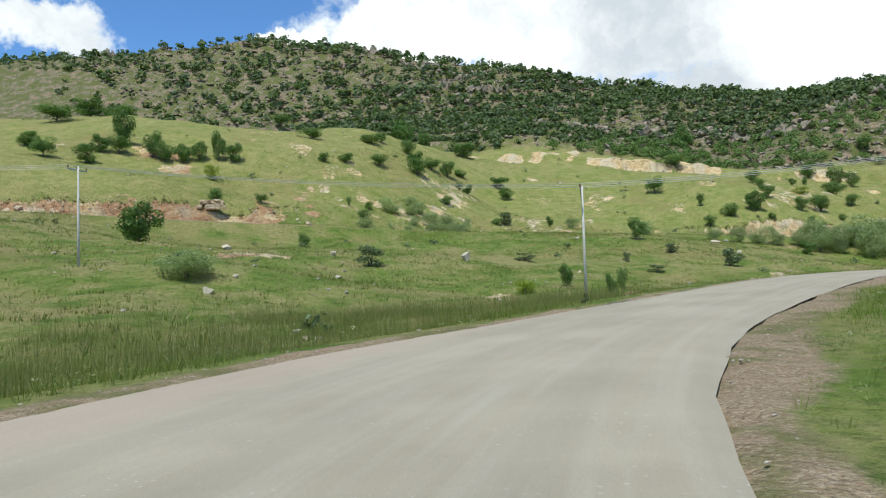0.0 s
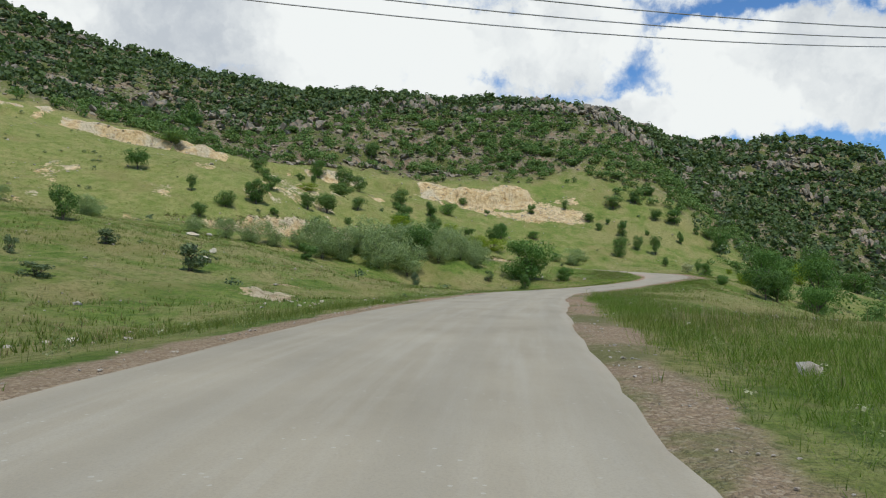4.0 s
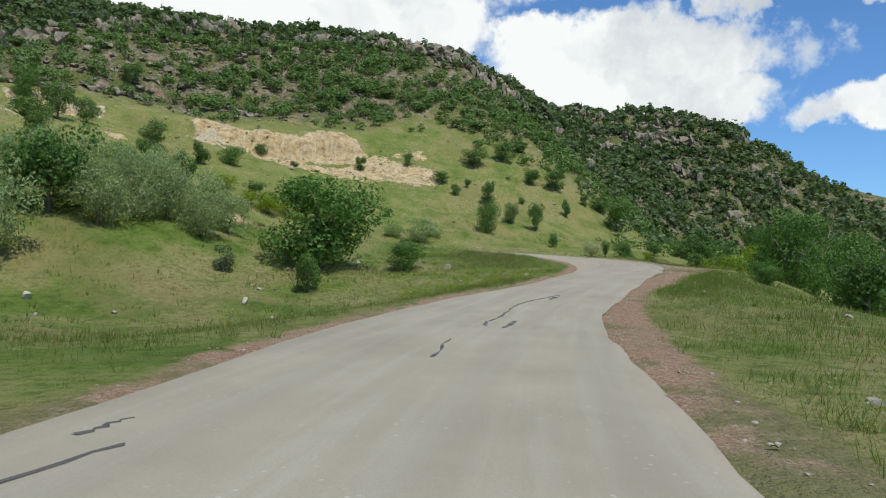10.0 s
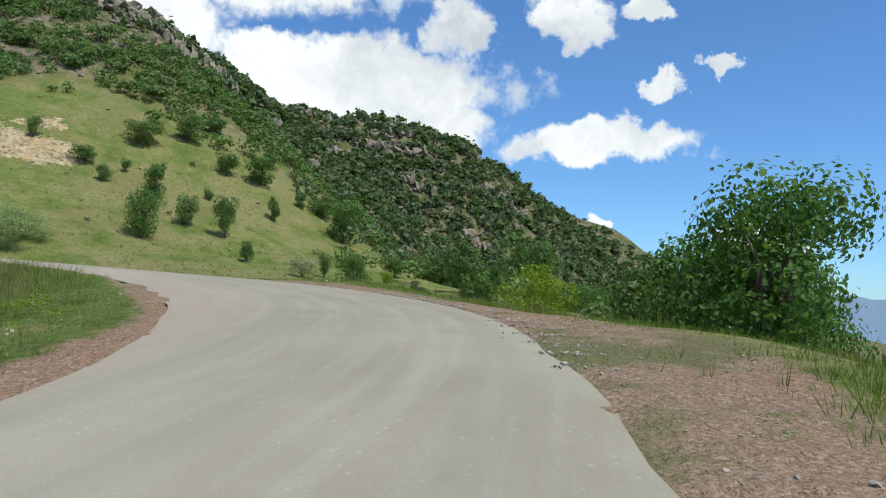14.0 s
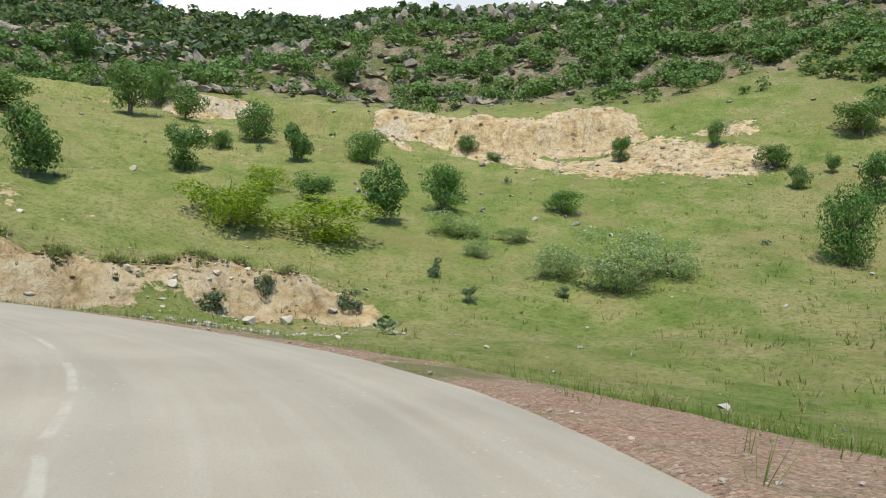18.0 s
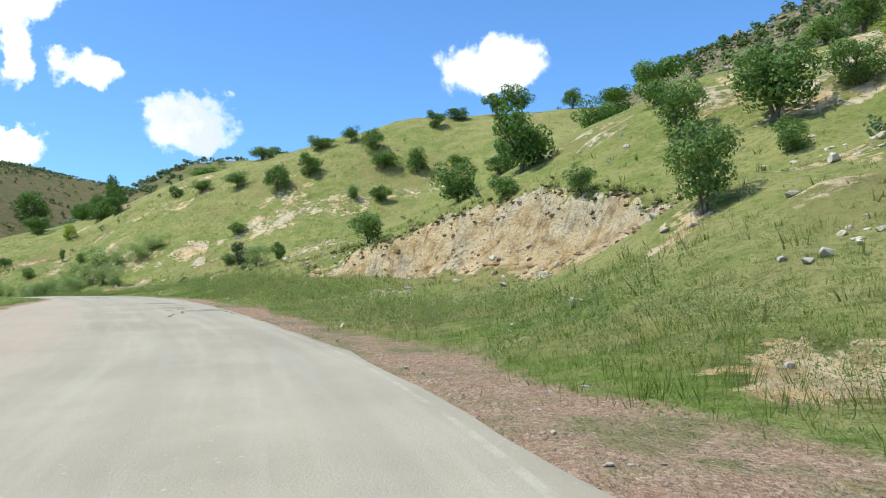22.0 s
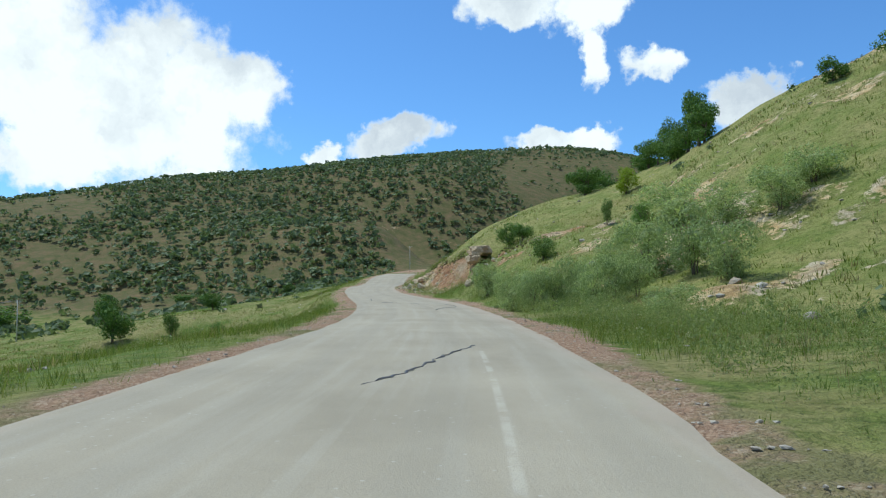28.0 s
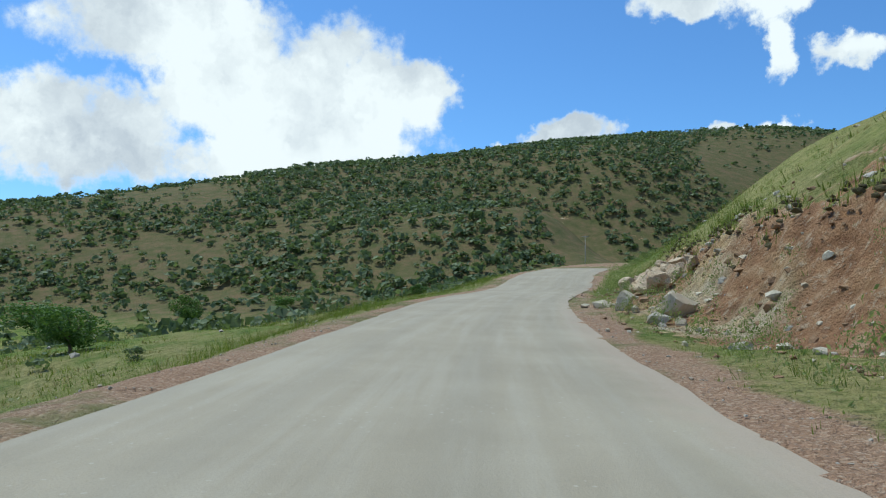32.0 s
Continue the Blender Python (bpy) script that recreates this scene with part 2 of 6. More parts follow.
    earth = n.mix(n.math("MULTIPLY", n.smooth(n.noise(place, 0.9, 5, 0.7), 0.56, 0.66), 0.4), earth, (0.15, 0.15, 0.05))
    pits = n.noise(place, 2.6, 6, 0.78)
    earth = n.mix(n.math("MULTIPLY", n.smooth(px, 108, 90), n.smooth(n.noise(place, 0.16, 4, 0.6), 0.40, 0.58)), earth, red)
    earth = n.mix(n.math("MULTIPLY", n.smooth(pits, 0.40, 0.31), 0.6), earth, (0.13, 0.08, 0.045))
    earth = n.mix(n.math("MULTIPLY", n.smooth(pits, 0.52, 0.64), 0.5), earth, (0.64, 0.55, 0.40))
    col = n.mix(n.smooth(n.math("ADD", n.math("MULTIPLY", raw, 0.88), n.math("ADD", n.math("MULTIPLY_ADD", fine, 1.3, -0.65), n.math("MULTIPLY_ADD", n.noise(place, 0.40, 5, 0.7), 1.3, -0.62))), 0.42, 0.58), col, earth)
    peb = n.add("ShaderNodeTexVoronoi", {"Vector": place, "Scale": 26.0, "Randomness": 1.0}, feature="F1")
    gravel = n.mix(n.math("MAXIMUM", n.smooth(px, 30, 110), n.smooth(axes[1], 60, 85)), (0.30, 0.24, 0.145), n.mix(n.smooth(mid, 0.4, 0.65), (0.345, 0.205, 0.125), (0.35, 0.255, 0.165)))
    lumps = n.add("ShaderNodeTexVoronoi", {"Vector": place, "Scale": 8.0, "Randomness": 1.0}, feature="F1")
    gravel = n.mix(n.math("MULTIPLY", n.smooth(lumps.outputs["Distance"], 0.3, 0.65), 0.25), gravel, (0.16, 0.10, 0.07))
    gravel = n.mix(0.42, gravel, n.ramp(n.add("ShaderNodeSeparateColor", {"Color": peb.outputs["Color"]}).outputs[0], (0.0, (0.19, 0.12, 0.08)), (0.7, (0.40, 0.28, 0.19)), (1.0, (0.58, 0.48, 0.36))))
    weeds = n.math("MULTIPLY", n.smooth(n.math("ADD", mid, n.math("MULTIPLY", fine, 0.35)), 0.66, 0.80), 0.75)
    gravel = n.mix(weeds, gravel, (0.13, 0.145, 0.045))
    edge = n.smooth(n.math("ADD", dirt, n.math("MULTIPLY_ADD", fine, 1.0, -0.5)), 0.3, 0.7)
    col = n.mix(edge, col, gravel)
    high = n.math("ADD", n.math("MULTIPLY", fine, 1.6), n.math("MULTIPLY", grain, 0.6))
    high = n.math("ADD", high, n.math("MULTIPLY", n.math("MULTIPLY", crag, vor.outputs["Distance"]), 3.0))
    high = n.math("ADD", high, n.math("MULTIPLY", n.math("MULTIPLY", raw, pits), 2.6))
    return col, high


def asphalt_build(n, place):
    lane = n.add("ShaderNodeAttribute", attribute_name="lane").outputs["Fac"]
    along = n.add("ShaderNodeAttribute", attribute_name="along").outputs["Fac"]
    grain = n.noise(place, 46.0, 3, 0.7)
    patch = n.noise(place, 0.35, 5, 0.6)
    long_way = n.add("ShaderNodeCombineXYZ", {0: n.math("MULTIPLY", lane, 1.0), 1: n.math("MULTIPLY", along, 0.05)}).outputs[0]
    streak = n.noise(long_way, 3.0, 4, 0.6)
    col = n.ramp(patch, (0.3, (0.285, 0.245, 0.178)), (0.7, (0.375, 0.325, 0.240)))
    col = n.mix(n.math("MULTIPLY", n.smooth(streak, 0.4, 0.7), 0.45), col, (0.40, 0.36, 0.285))
    wheel = n.math("ABSOLUTE", n.math("SUBTRACT", n.math("ABSOLUTE", lane), 1.75))
    track = n.math("MULTIPLY", n.math("SUBTRACT", 1.0, n.smooth(n.math("ABSOLUTE", n.math("SUBTRACT", wheel, 0.75)), 0.1, 0.45)), 0.28)
    col = n.mix(track, col, (0.27, 0.24, 0.185))
    grit = n.add("ShaderNodeTexVoronoi", {"Vector": place, "Scale": 7.0}, feature="F1")
    chip = n.math("MULTIPLY", n.math("LESS_THAN", grit.outputs["Distance"], 0.13), n.smooth(n.noise(place, 0.8, 3), 0.45, 0.6))
    col = n.mix(n.math("MULTIPLY", chip, 0.35), col, (0.58, 0.54, 0.47))
    dusty = n.smooth(n.math("ADD", n.math("ABSOLUTE", lane), n.math("MULTIPLY_ADD", n.noise(place, 1.2, 4), 1.4, -0.7)), 2.75, 3.6)
    col = n.mix(n.math("MULTIPLY", dusty, 0.55), col, (0.40, 0.31, 0.24))
    col = n.mix(n.math("MULTIPLY", n.smooth(grain, 0.4, 0.75), 0.35), col, (0.22, 0.195, 0.155))
    line = n.math("MULTIPLY", n.math("LESS_THAN", n.math("ABSOLUTE", n.math("SUBTRACT", lane, -0.15)), 0.07), n.smooth(n.noise(place, 0.5, 5, 0.7), 0.40, 0.7))
    col = n.mix(n.math("MULTIPLY", line, 0.08), col, (0.55, 0.53, 0.47))
    paint = n.add("ShaderNodeAttribute", attribute_name="paint").outputs["Fac"]
    old = n.math("MULTIPLY", n.smooth(n.math("ABSOLUTE", paint), 0.065, 0.025), n.smooth(n.noise(place, 1.3, 5, 0.75), 0.38, 0.62))
    col = n.mix(n.math("MULTIPLY", old, 0.27), col, (0.60, 0.56, 0.47))
    return col, grain


def leaf_build(lo, hi, tip):
    def build(n, place):
        info = n.add("ShaderNodeNewGeometry").outputs["Random Per Island"]
        own = n.add("ShaderNodeObjectInfo").outputs["Random"]
        col = n.ramp(info, (0.0, lo), (0.6, hi), (1.0, tip))
        col = n.mix(n.math("MULTIPLY", own, 0.35), col, tuple(c * 0.75 for c in lo))
        col = n.mix(n.math("MULTIPLY", n.smooth(n.noise(place, 0.045, 3), 0.4, 0.65), 0.4), col, tuple(c * 1.2 for c in lo))
        return col, None
    return build


def speckle(lo, hi, scale, extra=None):
    def build(n, place):
        a, b = n.noise(place, scale, 6, 0.65), n.noise(place, scale * 6, 4, 0.7)
        col = n.ramp(n.math("ADD", n.math("MULTIPLY", a, 0.7), n.math("MULTIPLY", b, 0.3)), (0.3, lo), (0.68, hi))
        if extra:
            col = n.mix(n.math("MULTIPLY", n.smooth(n.noise(place, scale * 0.5, 4), 0.5, 0.65), 0.6), col, extra)
        return col, n.math("ADD", a, n.math("MULTIPLY", b, 0.5))
    return build


def leaf_material(name, lo, hi, tip, through=0.32):
    """Leaves: matt colour that lets some light through."""
    m = bpy.data.materials.new(name)
    m.use_nodes = True
    n = Nodes(m.node_tree)
    place = n.add("ShaderNodeNewGeometry").outputs["Position"]
    col, _ = leaf_build(lo, hi, tip)(n, place)
    face = n.add("ShaderNodeBsdfPrincipled", {"Base Color": col, "Roughness": 0.65, "Specular IOR Level": 0.22})
    back = n.add("ShaderNodeBsdfTranslucent", {"Color": n.mix(1.0, col, (1.15, 1.2, 0.7), "MULTIPLY")})
    both = n.add("ShaderNodeMixShader", {0: through, 1: face.outputs[0], 2: back.outputs[0]})
    n.add("ShaderNodeOutputMaterial", {"Surface": both.outputs[0]})
    return m


GROUND = material("ground", ground_build, 0.95, 1.0, 0.1, deep=0.16)
ASPHALT = material("worn_asphalt", asphalt_build, 0.88, 0.25, 0.25)
OAK = leaf_material("oak_leaves", (0.067, 0.128, 0.031), (0.128, 0.224, 0.054), (0.205, 0.314, 0.083))
PALE_OAK = leaf_material("light_oak_leaves", (0.086, 0.155, 0.040), (0.172, 0.259, 0.071), (0.270, 0.356, 0.115))
BRIGHT = leaf_material("spring_leaves", (0.15, 0.22, 0.018), (0.28, 0.36, 0.032), (0.40, 0.47, 0.075), 0.45)
LUSH = leaf_material("lush_leaves", (0.075, 0.150, 0.033), (0.138, 0.250, 0.055), (0.225, 0.356, 0.100), 0.4)
SILVER = leaf_material("grey_green_leaves", (0.20, 0.265, 0.115), (0.36, 0.43, 0.205), (0.50, 0.55, 0.32), 0.5)
BLOSSOM = leaf_material("cream_blossom", (0.30, 0.31, 0.17), (0.50, 0.49, 0.30), (0.62, 0.60, 0.42))
FAR_OAK = leaf_material("mountain_oak_leaves", (0.065, 0.103, 0.032), (0.119, 0.173, 0.056), (0.178, 0.232, 0.092))
SCRUB = leaf_material("scrub_leaves", (0.085, 0.12, 0.06), (0.15, 0.20, 0.095), (0.225, 0.275, 0.14))
BARK = material("bark", speckle((0.07, 0.055, 0.04), (0.19, 0.15, 0.11), 6.0), 0.9, 0.6)
ROCK = material("limestone", speckle((0.20, 0.175, 0.14), (0.56, 0.50, 0.42), 1.6, (0.30, 0.22, 0.14)), 0.9, 0.9)
PALE = material("pale_stone", speckle((0.32, 0.275, 0.20), (0.66, 0.59, 0.46), 2.4, (0.40, 0.29, 0.18)), 0.9, 0.9)
CREAM = material("cream_rock", speckle((0.30, 0.21, 0.13), (0.72, 0.585, 0.41), 1.8, (0.42, 0.24, 0.13)), 0.92, 1.0, deep=0.15)
LEDGE = material("layered_ledge", speckle((0.26, 0.18, 0.11), (0.74, 0.60, 0.42), 2.2, (0.46, 0.27, 0.14)), 0.92, 1.0, deep=0.2)
CRAGGY = material("weathered_crag", speckle((0.09, 0.075, 0.055), (0.37, 0.32, 0.245), 0.8, (0.33, 0.23, 0.145)), 0.92, 1.0)
CLOD = material("earth_clods", speckle((0.13, 0.07, 0.04), (0.40, 0.26, 0.15), 2.4), 0.95, 0.9)
GRASS = leaf_material("meadow_grass", (0.10, 0.145, 0.022), (0.18, 0.23, 0.045), (0.33, 0.32, 0.12), 0.45)
LUSH_GRASS = leaf_material("fresh_grass", (0.11, 0.18, 0.022), (0.19, 0.28, 0.045), (0.31, 0.36, 0.10), 0.45)
WEED = leaf_material("roadside_leaves", (0.153, 0.201, 0.065), (0.277, 0.325, 0.118), (0.437, 0.443, 0.224), 0.45)
STRAW = leaf_material("dry_stalks", (0.22, 0.18, 0.08), (0.34, 0.28, 0.14), (0.45, 0.38, 0.22))
REED = leaf_material("reeds", (0.12, 0.16, 0.035), (0.23, 0.24, 0.08), (0.38, 0.33, 0.16), 0.45)
CONCRETE = material("pole_concrete", speckle((0.40, 0.39, 0.36), (0.58, 0.56, 0.52), 3.0), 0.85, 0.3)
STEEL = material("galvanised_steel", speckle((0.30, 0.31, 0.32), (0.44, 0.45, 0.46), 5.0), 0.5, 0.1, 0.5, 0.7)
CERAMIC = material("insulator_glaze", speckle((0.10, 0.045, 0.03), (0.16, 0.07, 0.045), 9.0), 0.25, 0.05, 0.5)
WIRE = material("cable", speckle((0.20, 0.20, 0.20), (0.32, 0.32, 0.32), 5.0), 0.5, 0, 0.5, 0.6)
TAR = material("tar_seal", speckle((0.055, 0.05, 0.045), (0.11, 0.10, 0.09), 4.0), 0.6, 0.4, 0.35)
# aerial haze painted as a flat blue-grey base colour on the farthest range
HAZE = material("hills_haze_tint", speckle((0.17, 0.24, 0.33), (0.25, 0.32, 0.41), 0.004), 1.0, 0.0, 0.0)
SOD = material("turf_roots", speckle((0.05, 0.045, 0.022), (0.15, 0.12, 0.06), 4.0), 0.95, 0.8)


# ---- the lie of the land ----
ROAD = [
    (-24, -45, -2.3), (-19, -22, -1.9), (-10.5, -7, -1.6), (-0.7, 1.3, -1.3), (12.3, 6.6, -0.96), (26.9, 8.4, -0.33), (41.7, 8.6, 0.29), (57.7, 7.8, 0.68),
    (74.9, 6.2, 0.9), (92.1, 3.9, 1.15), (108.6, 0.3, 1.34), (123.7, -4.8, 1.63), (133.3, -9.0, 2.05), (142.4, -14.0, 2.64),
    (150.0, -19.6, 3.3), (157.2, -22.8, 3.82), (164.9, -23.5, 4.25), (171.1, -21.9, 4.63), (175.9, -18.6, 4.93),
    (179.5, -13.9, 5.23), (181.3, -8.0, 5.55), (180.7, -1.5, 5.89),
]
ROAD_UP = [
    (177.3, 6.1, 6.27), (172.3, 14.5, 6.69), (162.2, 28.2, 7.56), (148.8, 43.5, 8.57), (130.8, 59.3, 9.42), (109.7, 74.6, 9.91),
    (94.2, 84.2, 10.37), (78.2, 92.6, 10.97), (62.2, 101.1, 11.6), (46.6, 111.0, 12.5), (34, 121, 13.4), (20, 132, 15.2), (6, 148, 17.0),
    (-10, 167, 18.4), (-32, 192, 19.5), (-70, 222, 21.5), (-130, 250, 25), (-200, 270, 36),
]
HALF = 3.55
# reach of the asphalt to each side of the line: place along it, metres
LEFT_EDGE = [(0, 3.3), (50, 5.0), (60, 4.9), (66, 4.5), (70, 3.7), (76, 3.15), (81, 2.95), (117, 3.0), (129, 2.95), (141, 2.85), (150, 2.65), (157, 2.3), (163, 2.4), (167, 2.9), (173, 3.1), (181, 2.9), (185, 2.45), (191, 1.9), (197, 2.6), (202, 3.3),
             (208, 4.6), (215, 5.4), (225, 5.4), (235, 5.0), (255, 4.8), (266, 6.5), (278, 6.9), (290, 6.2), (298, 4.4), (306, 3.0), (318, 3.15), (327, 3.0), (340, 2.7), (354, 2.9), (378, 2.95), (391, 2.75), (398, 2.55), (420, 3.1)]
RIGHT_EDGE = [(0, 3.2), (50, 2.4), (61, 2.45), (66, 2.6), (76, 2.75), (90, 2.8), (115, 3.03), (119, 3.2), (124, 3.35), (131, 3.0), (138, 3.25), (146, 3.15), (155, 3.1), (160, 3.22), (164, 3.15), (173, 2.6), (182, 3.03), (194, 3.0), (198, 2.5), (202, 1.9), (207, 1.6),
              (214, 1.7), (219, 2.0), (226, 2.75), (233, 3.1), (238, 2.4), (243, 2.6), (248, 2.35), (254, 2.1), (272, 2.12), (281, 2.5), (300, 2.9), (320, 3.22), (330, 3.4), (346, 3.75), (358, 4.0), (372, 4.3), (382, 3.8), (391, 3.62), (400, 3.75), (420, 3.3)]

# spots of the open ground: x, y, height
MEADOW = [
    (45, 24, -0.9), (15, 24, -1.9), (-10, 42, -1.0), (30, 50, 2.1), (60, 58, 4.2), (85, 62, 5.6), (111, 49, 7.8), (130, 27, 4.0),
    (139, 16, 0.6), (149.5, 4.2, 1.3), (152, 17.2, 5.5), (158.5, 13.8, 6.8), (160, 1, 3.7), (161, -8, 3.1), (70, 22, -0.5), (100, 14, 0.6),
    (39, 91, 9.4), (27, 99, 9.4), (60, 88, 7.0), (165, 2, 3.8), (-30, 90, 4.5), (100, 62, 7.8),
]
UPHILL = [
    (166, 128, 38.0), (146, 132, 40.6), (125, 152, 41.1), (97, 168, 43.4), (180, 24, 7.9), (173.5, 40, 10.4), (178, 40, 13.0), (163, 54.5, 12.5),
    (175, 55, 18.0), (135, 110.5, 28.1), (153, 110, 24.1), (132, 97, 18.2), (127, 77, 10.0), (114, 88, 11.2), (84, 105, 16.3), (77.5, 104.5, 12.9),
    (72, 110.5, 17.6), (66, 112.5, 16.5), (50, 120, 15.1), (34, 129, 13.3), (95, 123, 27.3), (67.5, 132, 24.4), (187, 120.5, 35.6), (226, 136, 48.4),
    (20, 155, 22.1), (30, 190, 26.1), (60, 118, 18.0), (58, 127, 21.4), (46, 131, 20.8), (66, 106.3, 11.8), (61.5, 113, 15.3), (60, 109, 12.0),
    (55, 116.6, 15.4), (80, 117, 20.3), (77, 126, 23.9), (101, 112, 24.0), (90, 110, 17.3),
]
BEND = [
    (199, -3, 4.8), (208, 16, 13.7), (208, -5.4, 6.0), (204, 21, 13.8), (203, 32, 18.6), (189, 38, 15.3), (191, 32.6, 12.7), (184, 25, 10.8),
    (193, 18.5, 10.2), (215, 24, 13.3), (230, 19, 17.8), (233, 39, 24.2), (256, 2, 24.4), (269, -29, 31.8), (225, -37, 7.8), (206, -36, 5.6),
    (236, -26.5, 12.7), (242, -54.5, 10.5), (267, -48.5, 27.9), (187, 54, 22.3), (178, -30, 4.6), (245, 75, 34.9), (194.5, 3, 5.4), (199, -1.5, 5.3),
    (205, 7, 8.7), (199, 11, 8.7),
]
MOUNTAIN = [
    (210, 141, 43.4), (329, 232, 99.8), (355, 421, 161.9), (304, 527, 151.8), (340, -40, 65.7), (364, -58, 65.1), (390, -101, 57.1), (449, -177, 75.5),
    (430, -194, 62.6), (260, 640, 160.5), (399, 474, 36.4), (376, 265, 136.5), (410, 128, 98.5), (420, 60, 85.1), (385, -10, 78.4), (540, -330, 62.8),
    (640, -480, 33.3), (700, 600, 171.9), (650, 250, 109.6), (620, 0, 52.1), (640, -200, 34.1), (250, 330, 89.7), (120, 400, 72.4),
]
VALLEY = [
    (85, -9, -0.0), (60.5, -7, 0.3), (44, -11, -0.7), (62, -20, -1.2), (100, -38, -6.0), (150, -60, -10.7), (205, -92, -3.0), (222, -68, 4.5), (204, -59, 3.9), (300, -150, -26.2),
    (320, -300, -70.0), (150, -200, -22.1), (20, -40, -4.7), (-60, -120, -11.8), (360, -330, -60.0), (190, -50, 2.6), (40, -120, -17.6), (185, -33, 1.5),
    (290, -95, -6.2), (120, -22, 0.4), (138, -21, 2.2), (147, -24.5, 3.3), (152, -28, 3.4), (143, -31, 0.3), (157, -35, 1.6),
]
WEST = [
    (-346, 204, 87.7), (-349, 557, 148.4), (-230, 332, 78.8), (-75, 174, 14.2), (-146, 236, 42.3), (-111, 176, 17.5), (-271, 283, 77.4), (-340, 700, 139.4),
    (-320, 54, 53.5), (-500, 200, 71.3), (-520, 600, 127.7), (-460, 40, 44.5), (-100, 0, -3.2), (-170, 90, 12.1), (-60, 120, 7.0), (0, 300, 72.0),
    (-80, 400, 32.7), (-300, -100, 28.7), (-40, 40, -1.1), (-180, 480, 63.7),
]
FAR = [
    (1600, 1600, 180.0), (1600, 0, -0.0), (1500, -1500, -60.0), (0, -1600, -60.0), (-1500, -1500, -0.0), (-1600, 0, 60.0), (-1600, 1600, 140.0), (0, 1700, 160.0),
]


def smooth01(v, lo, hi):
    s = np.clip((v - lo) / (hi - lo), 0, 1)
    return s * s * (3 - 2 * s)


def glide(points, step):
    """Points along a smooth line through the given ones, about one step apart."""
    p = np.array(points, float)
    q = np.vstack([2 * p[0] - p[1], p, 2 * p[-1] - p[-2]])
    out = []
    for i in range(1, len(q) - 2):
        a, b, c, d = q[i - 1:i + 3]
        k = max(2, int(np.linalg.norm(c - b) / step))
        for s in np.arange(k)[:, None] / k:
            out.append((0.5 * (2 * b + (c - a) * s + (2 * a - 5 * b + 4 * c - d) * s ** 2 + (3 * b - a - 3 * c + d) * s ** 3)))
    out.append(p[None, -1])
    return np.vstack(out)


LINE = glide(ROAD + ROAD_UP, 1.0)
REACH_L = np.interp(np.arange(len(LINE)), *np.array(LEFT_EDGE).T)
REACH_R = np.interp(np.arange(len(LINE)), *np.array(RIGHT_EDGE).T)
REACH_L, REACH_R = (np.convolve(np.pad(v, 3, mode="edge"), np.array([1, 2, 3, 4, 3, 2, 1]) / 16, "valid") for v in (REACH_L, REACH_R))
SPOTS = np.array(MEADOW + UPHILL + BEND + MOUNTAIN + VALLEY + WEST + FAR, float)
MASTS = np.vstack([SPOTS, LINE[::9] + (0, 0, -0.15)])


def thin_plate(pts, soft):
    xy = pts[:, :2] / 100
    n = len(xy)
    r2 = ((xy[:, None] - xy[None]) ** 2).sum(2)
    k = 0.5 * r2 * np.log(r2 + 1e-9) + soft * np.eye(n)
    p = np.column_stack([np.ones(n), xy])
    a = np.block([[k, p], [p.T, np.zeros((3, 3))]])
    return np.linalg.solve(a, np.concatenate([pts[:, 2], np.zeros(3)]))


WEIGHT = thin_plate(MASTS, 0.0004)


def lattice(x, y, seed):
    """Smooth value noise in -1..1."""
    xi, yi = np.floor(x).astype(np.int64), np.floor(y).astype(np.int64)
    fx, fy = x - xi, y - yi
    fx, fy = fx * fx * (3 - 2 * fx), fy * fy * (3 - 2 * fy)

    def val(a, b):
        h = (a * 374761393 + b * 668265263 + seed * 974711) & 0x7FFFFFFF
        h = ((h ^ (h >> 13)) * 1274126177) & 0x7FFFFFFF
        return ((h ^ (h >> 16)) & 0xFFFF) / 32767.5 - 1

    return (val(xi, yi) * (1 - fx) + val(xi + 1, yi) * fx) * (1 - fy) + (val(xi, yi + 1) * (1 - fx) + val(xi + 1, yi + 1) * fx) * fy


def fractal(x, y, size, seed, octaves=4):
    total, amp = 0, 1.0
    for k in range(octaves):
        total = total + amp * lattice(x / size + 17.3 * k, y / size - 9.1 * k, seed + k)
        size, amp = size / 2.1, amp * 0.5
    return total


def to_line(x, y, line):
    """Distance to a line of points, and the index of the nearest point."""
    best, who = np.full(x.shape, 1e9), np.zeros(x.shape, int)
    for i, p in enumerate(line):
        d = (x - p[0]) ** 2 + (y - p[1]) ** 2
        m = d < best
        best, who = np.where(m, d, best), np.where(m, i, who)
    return np.sqrt(best), who


BAND = glide([(128, 226, 0), (172, 190, 0), (200, 158, 0), (214, 134, 0), (220, 117, 0), (227, 100, 0), (240, 77, 0), (248, 57, 0), (252, 46, 0), (255, 35, 0), (258, 18, 0), (261, 8, 0), (263, -3, 0)], 5.0)
TALUS = glide([(256, 10, 0), (252, 3, 0), (252, -5, 0), (254, -14, 0)], 3.0)
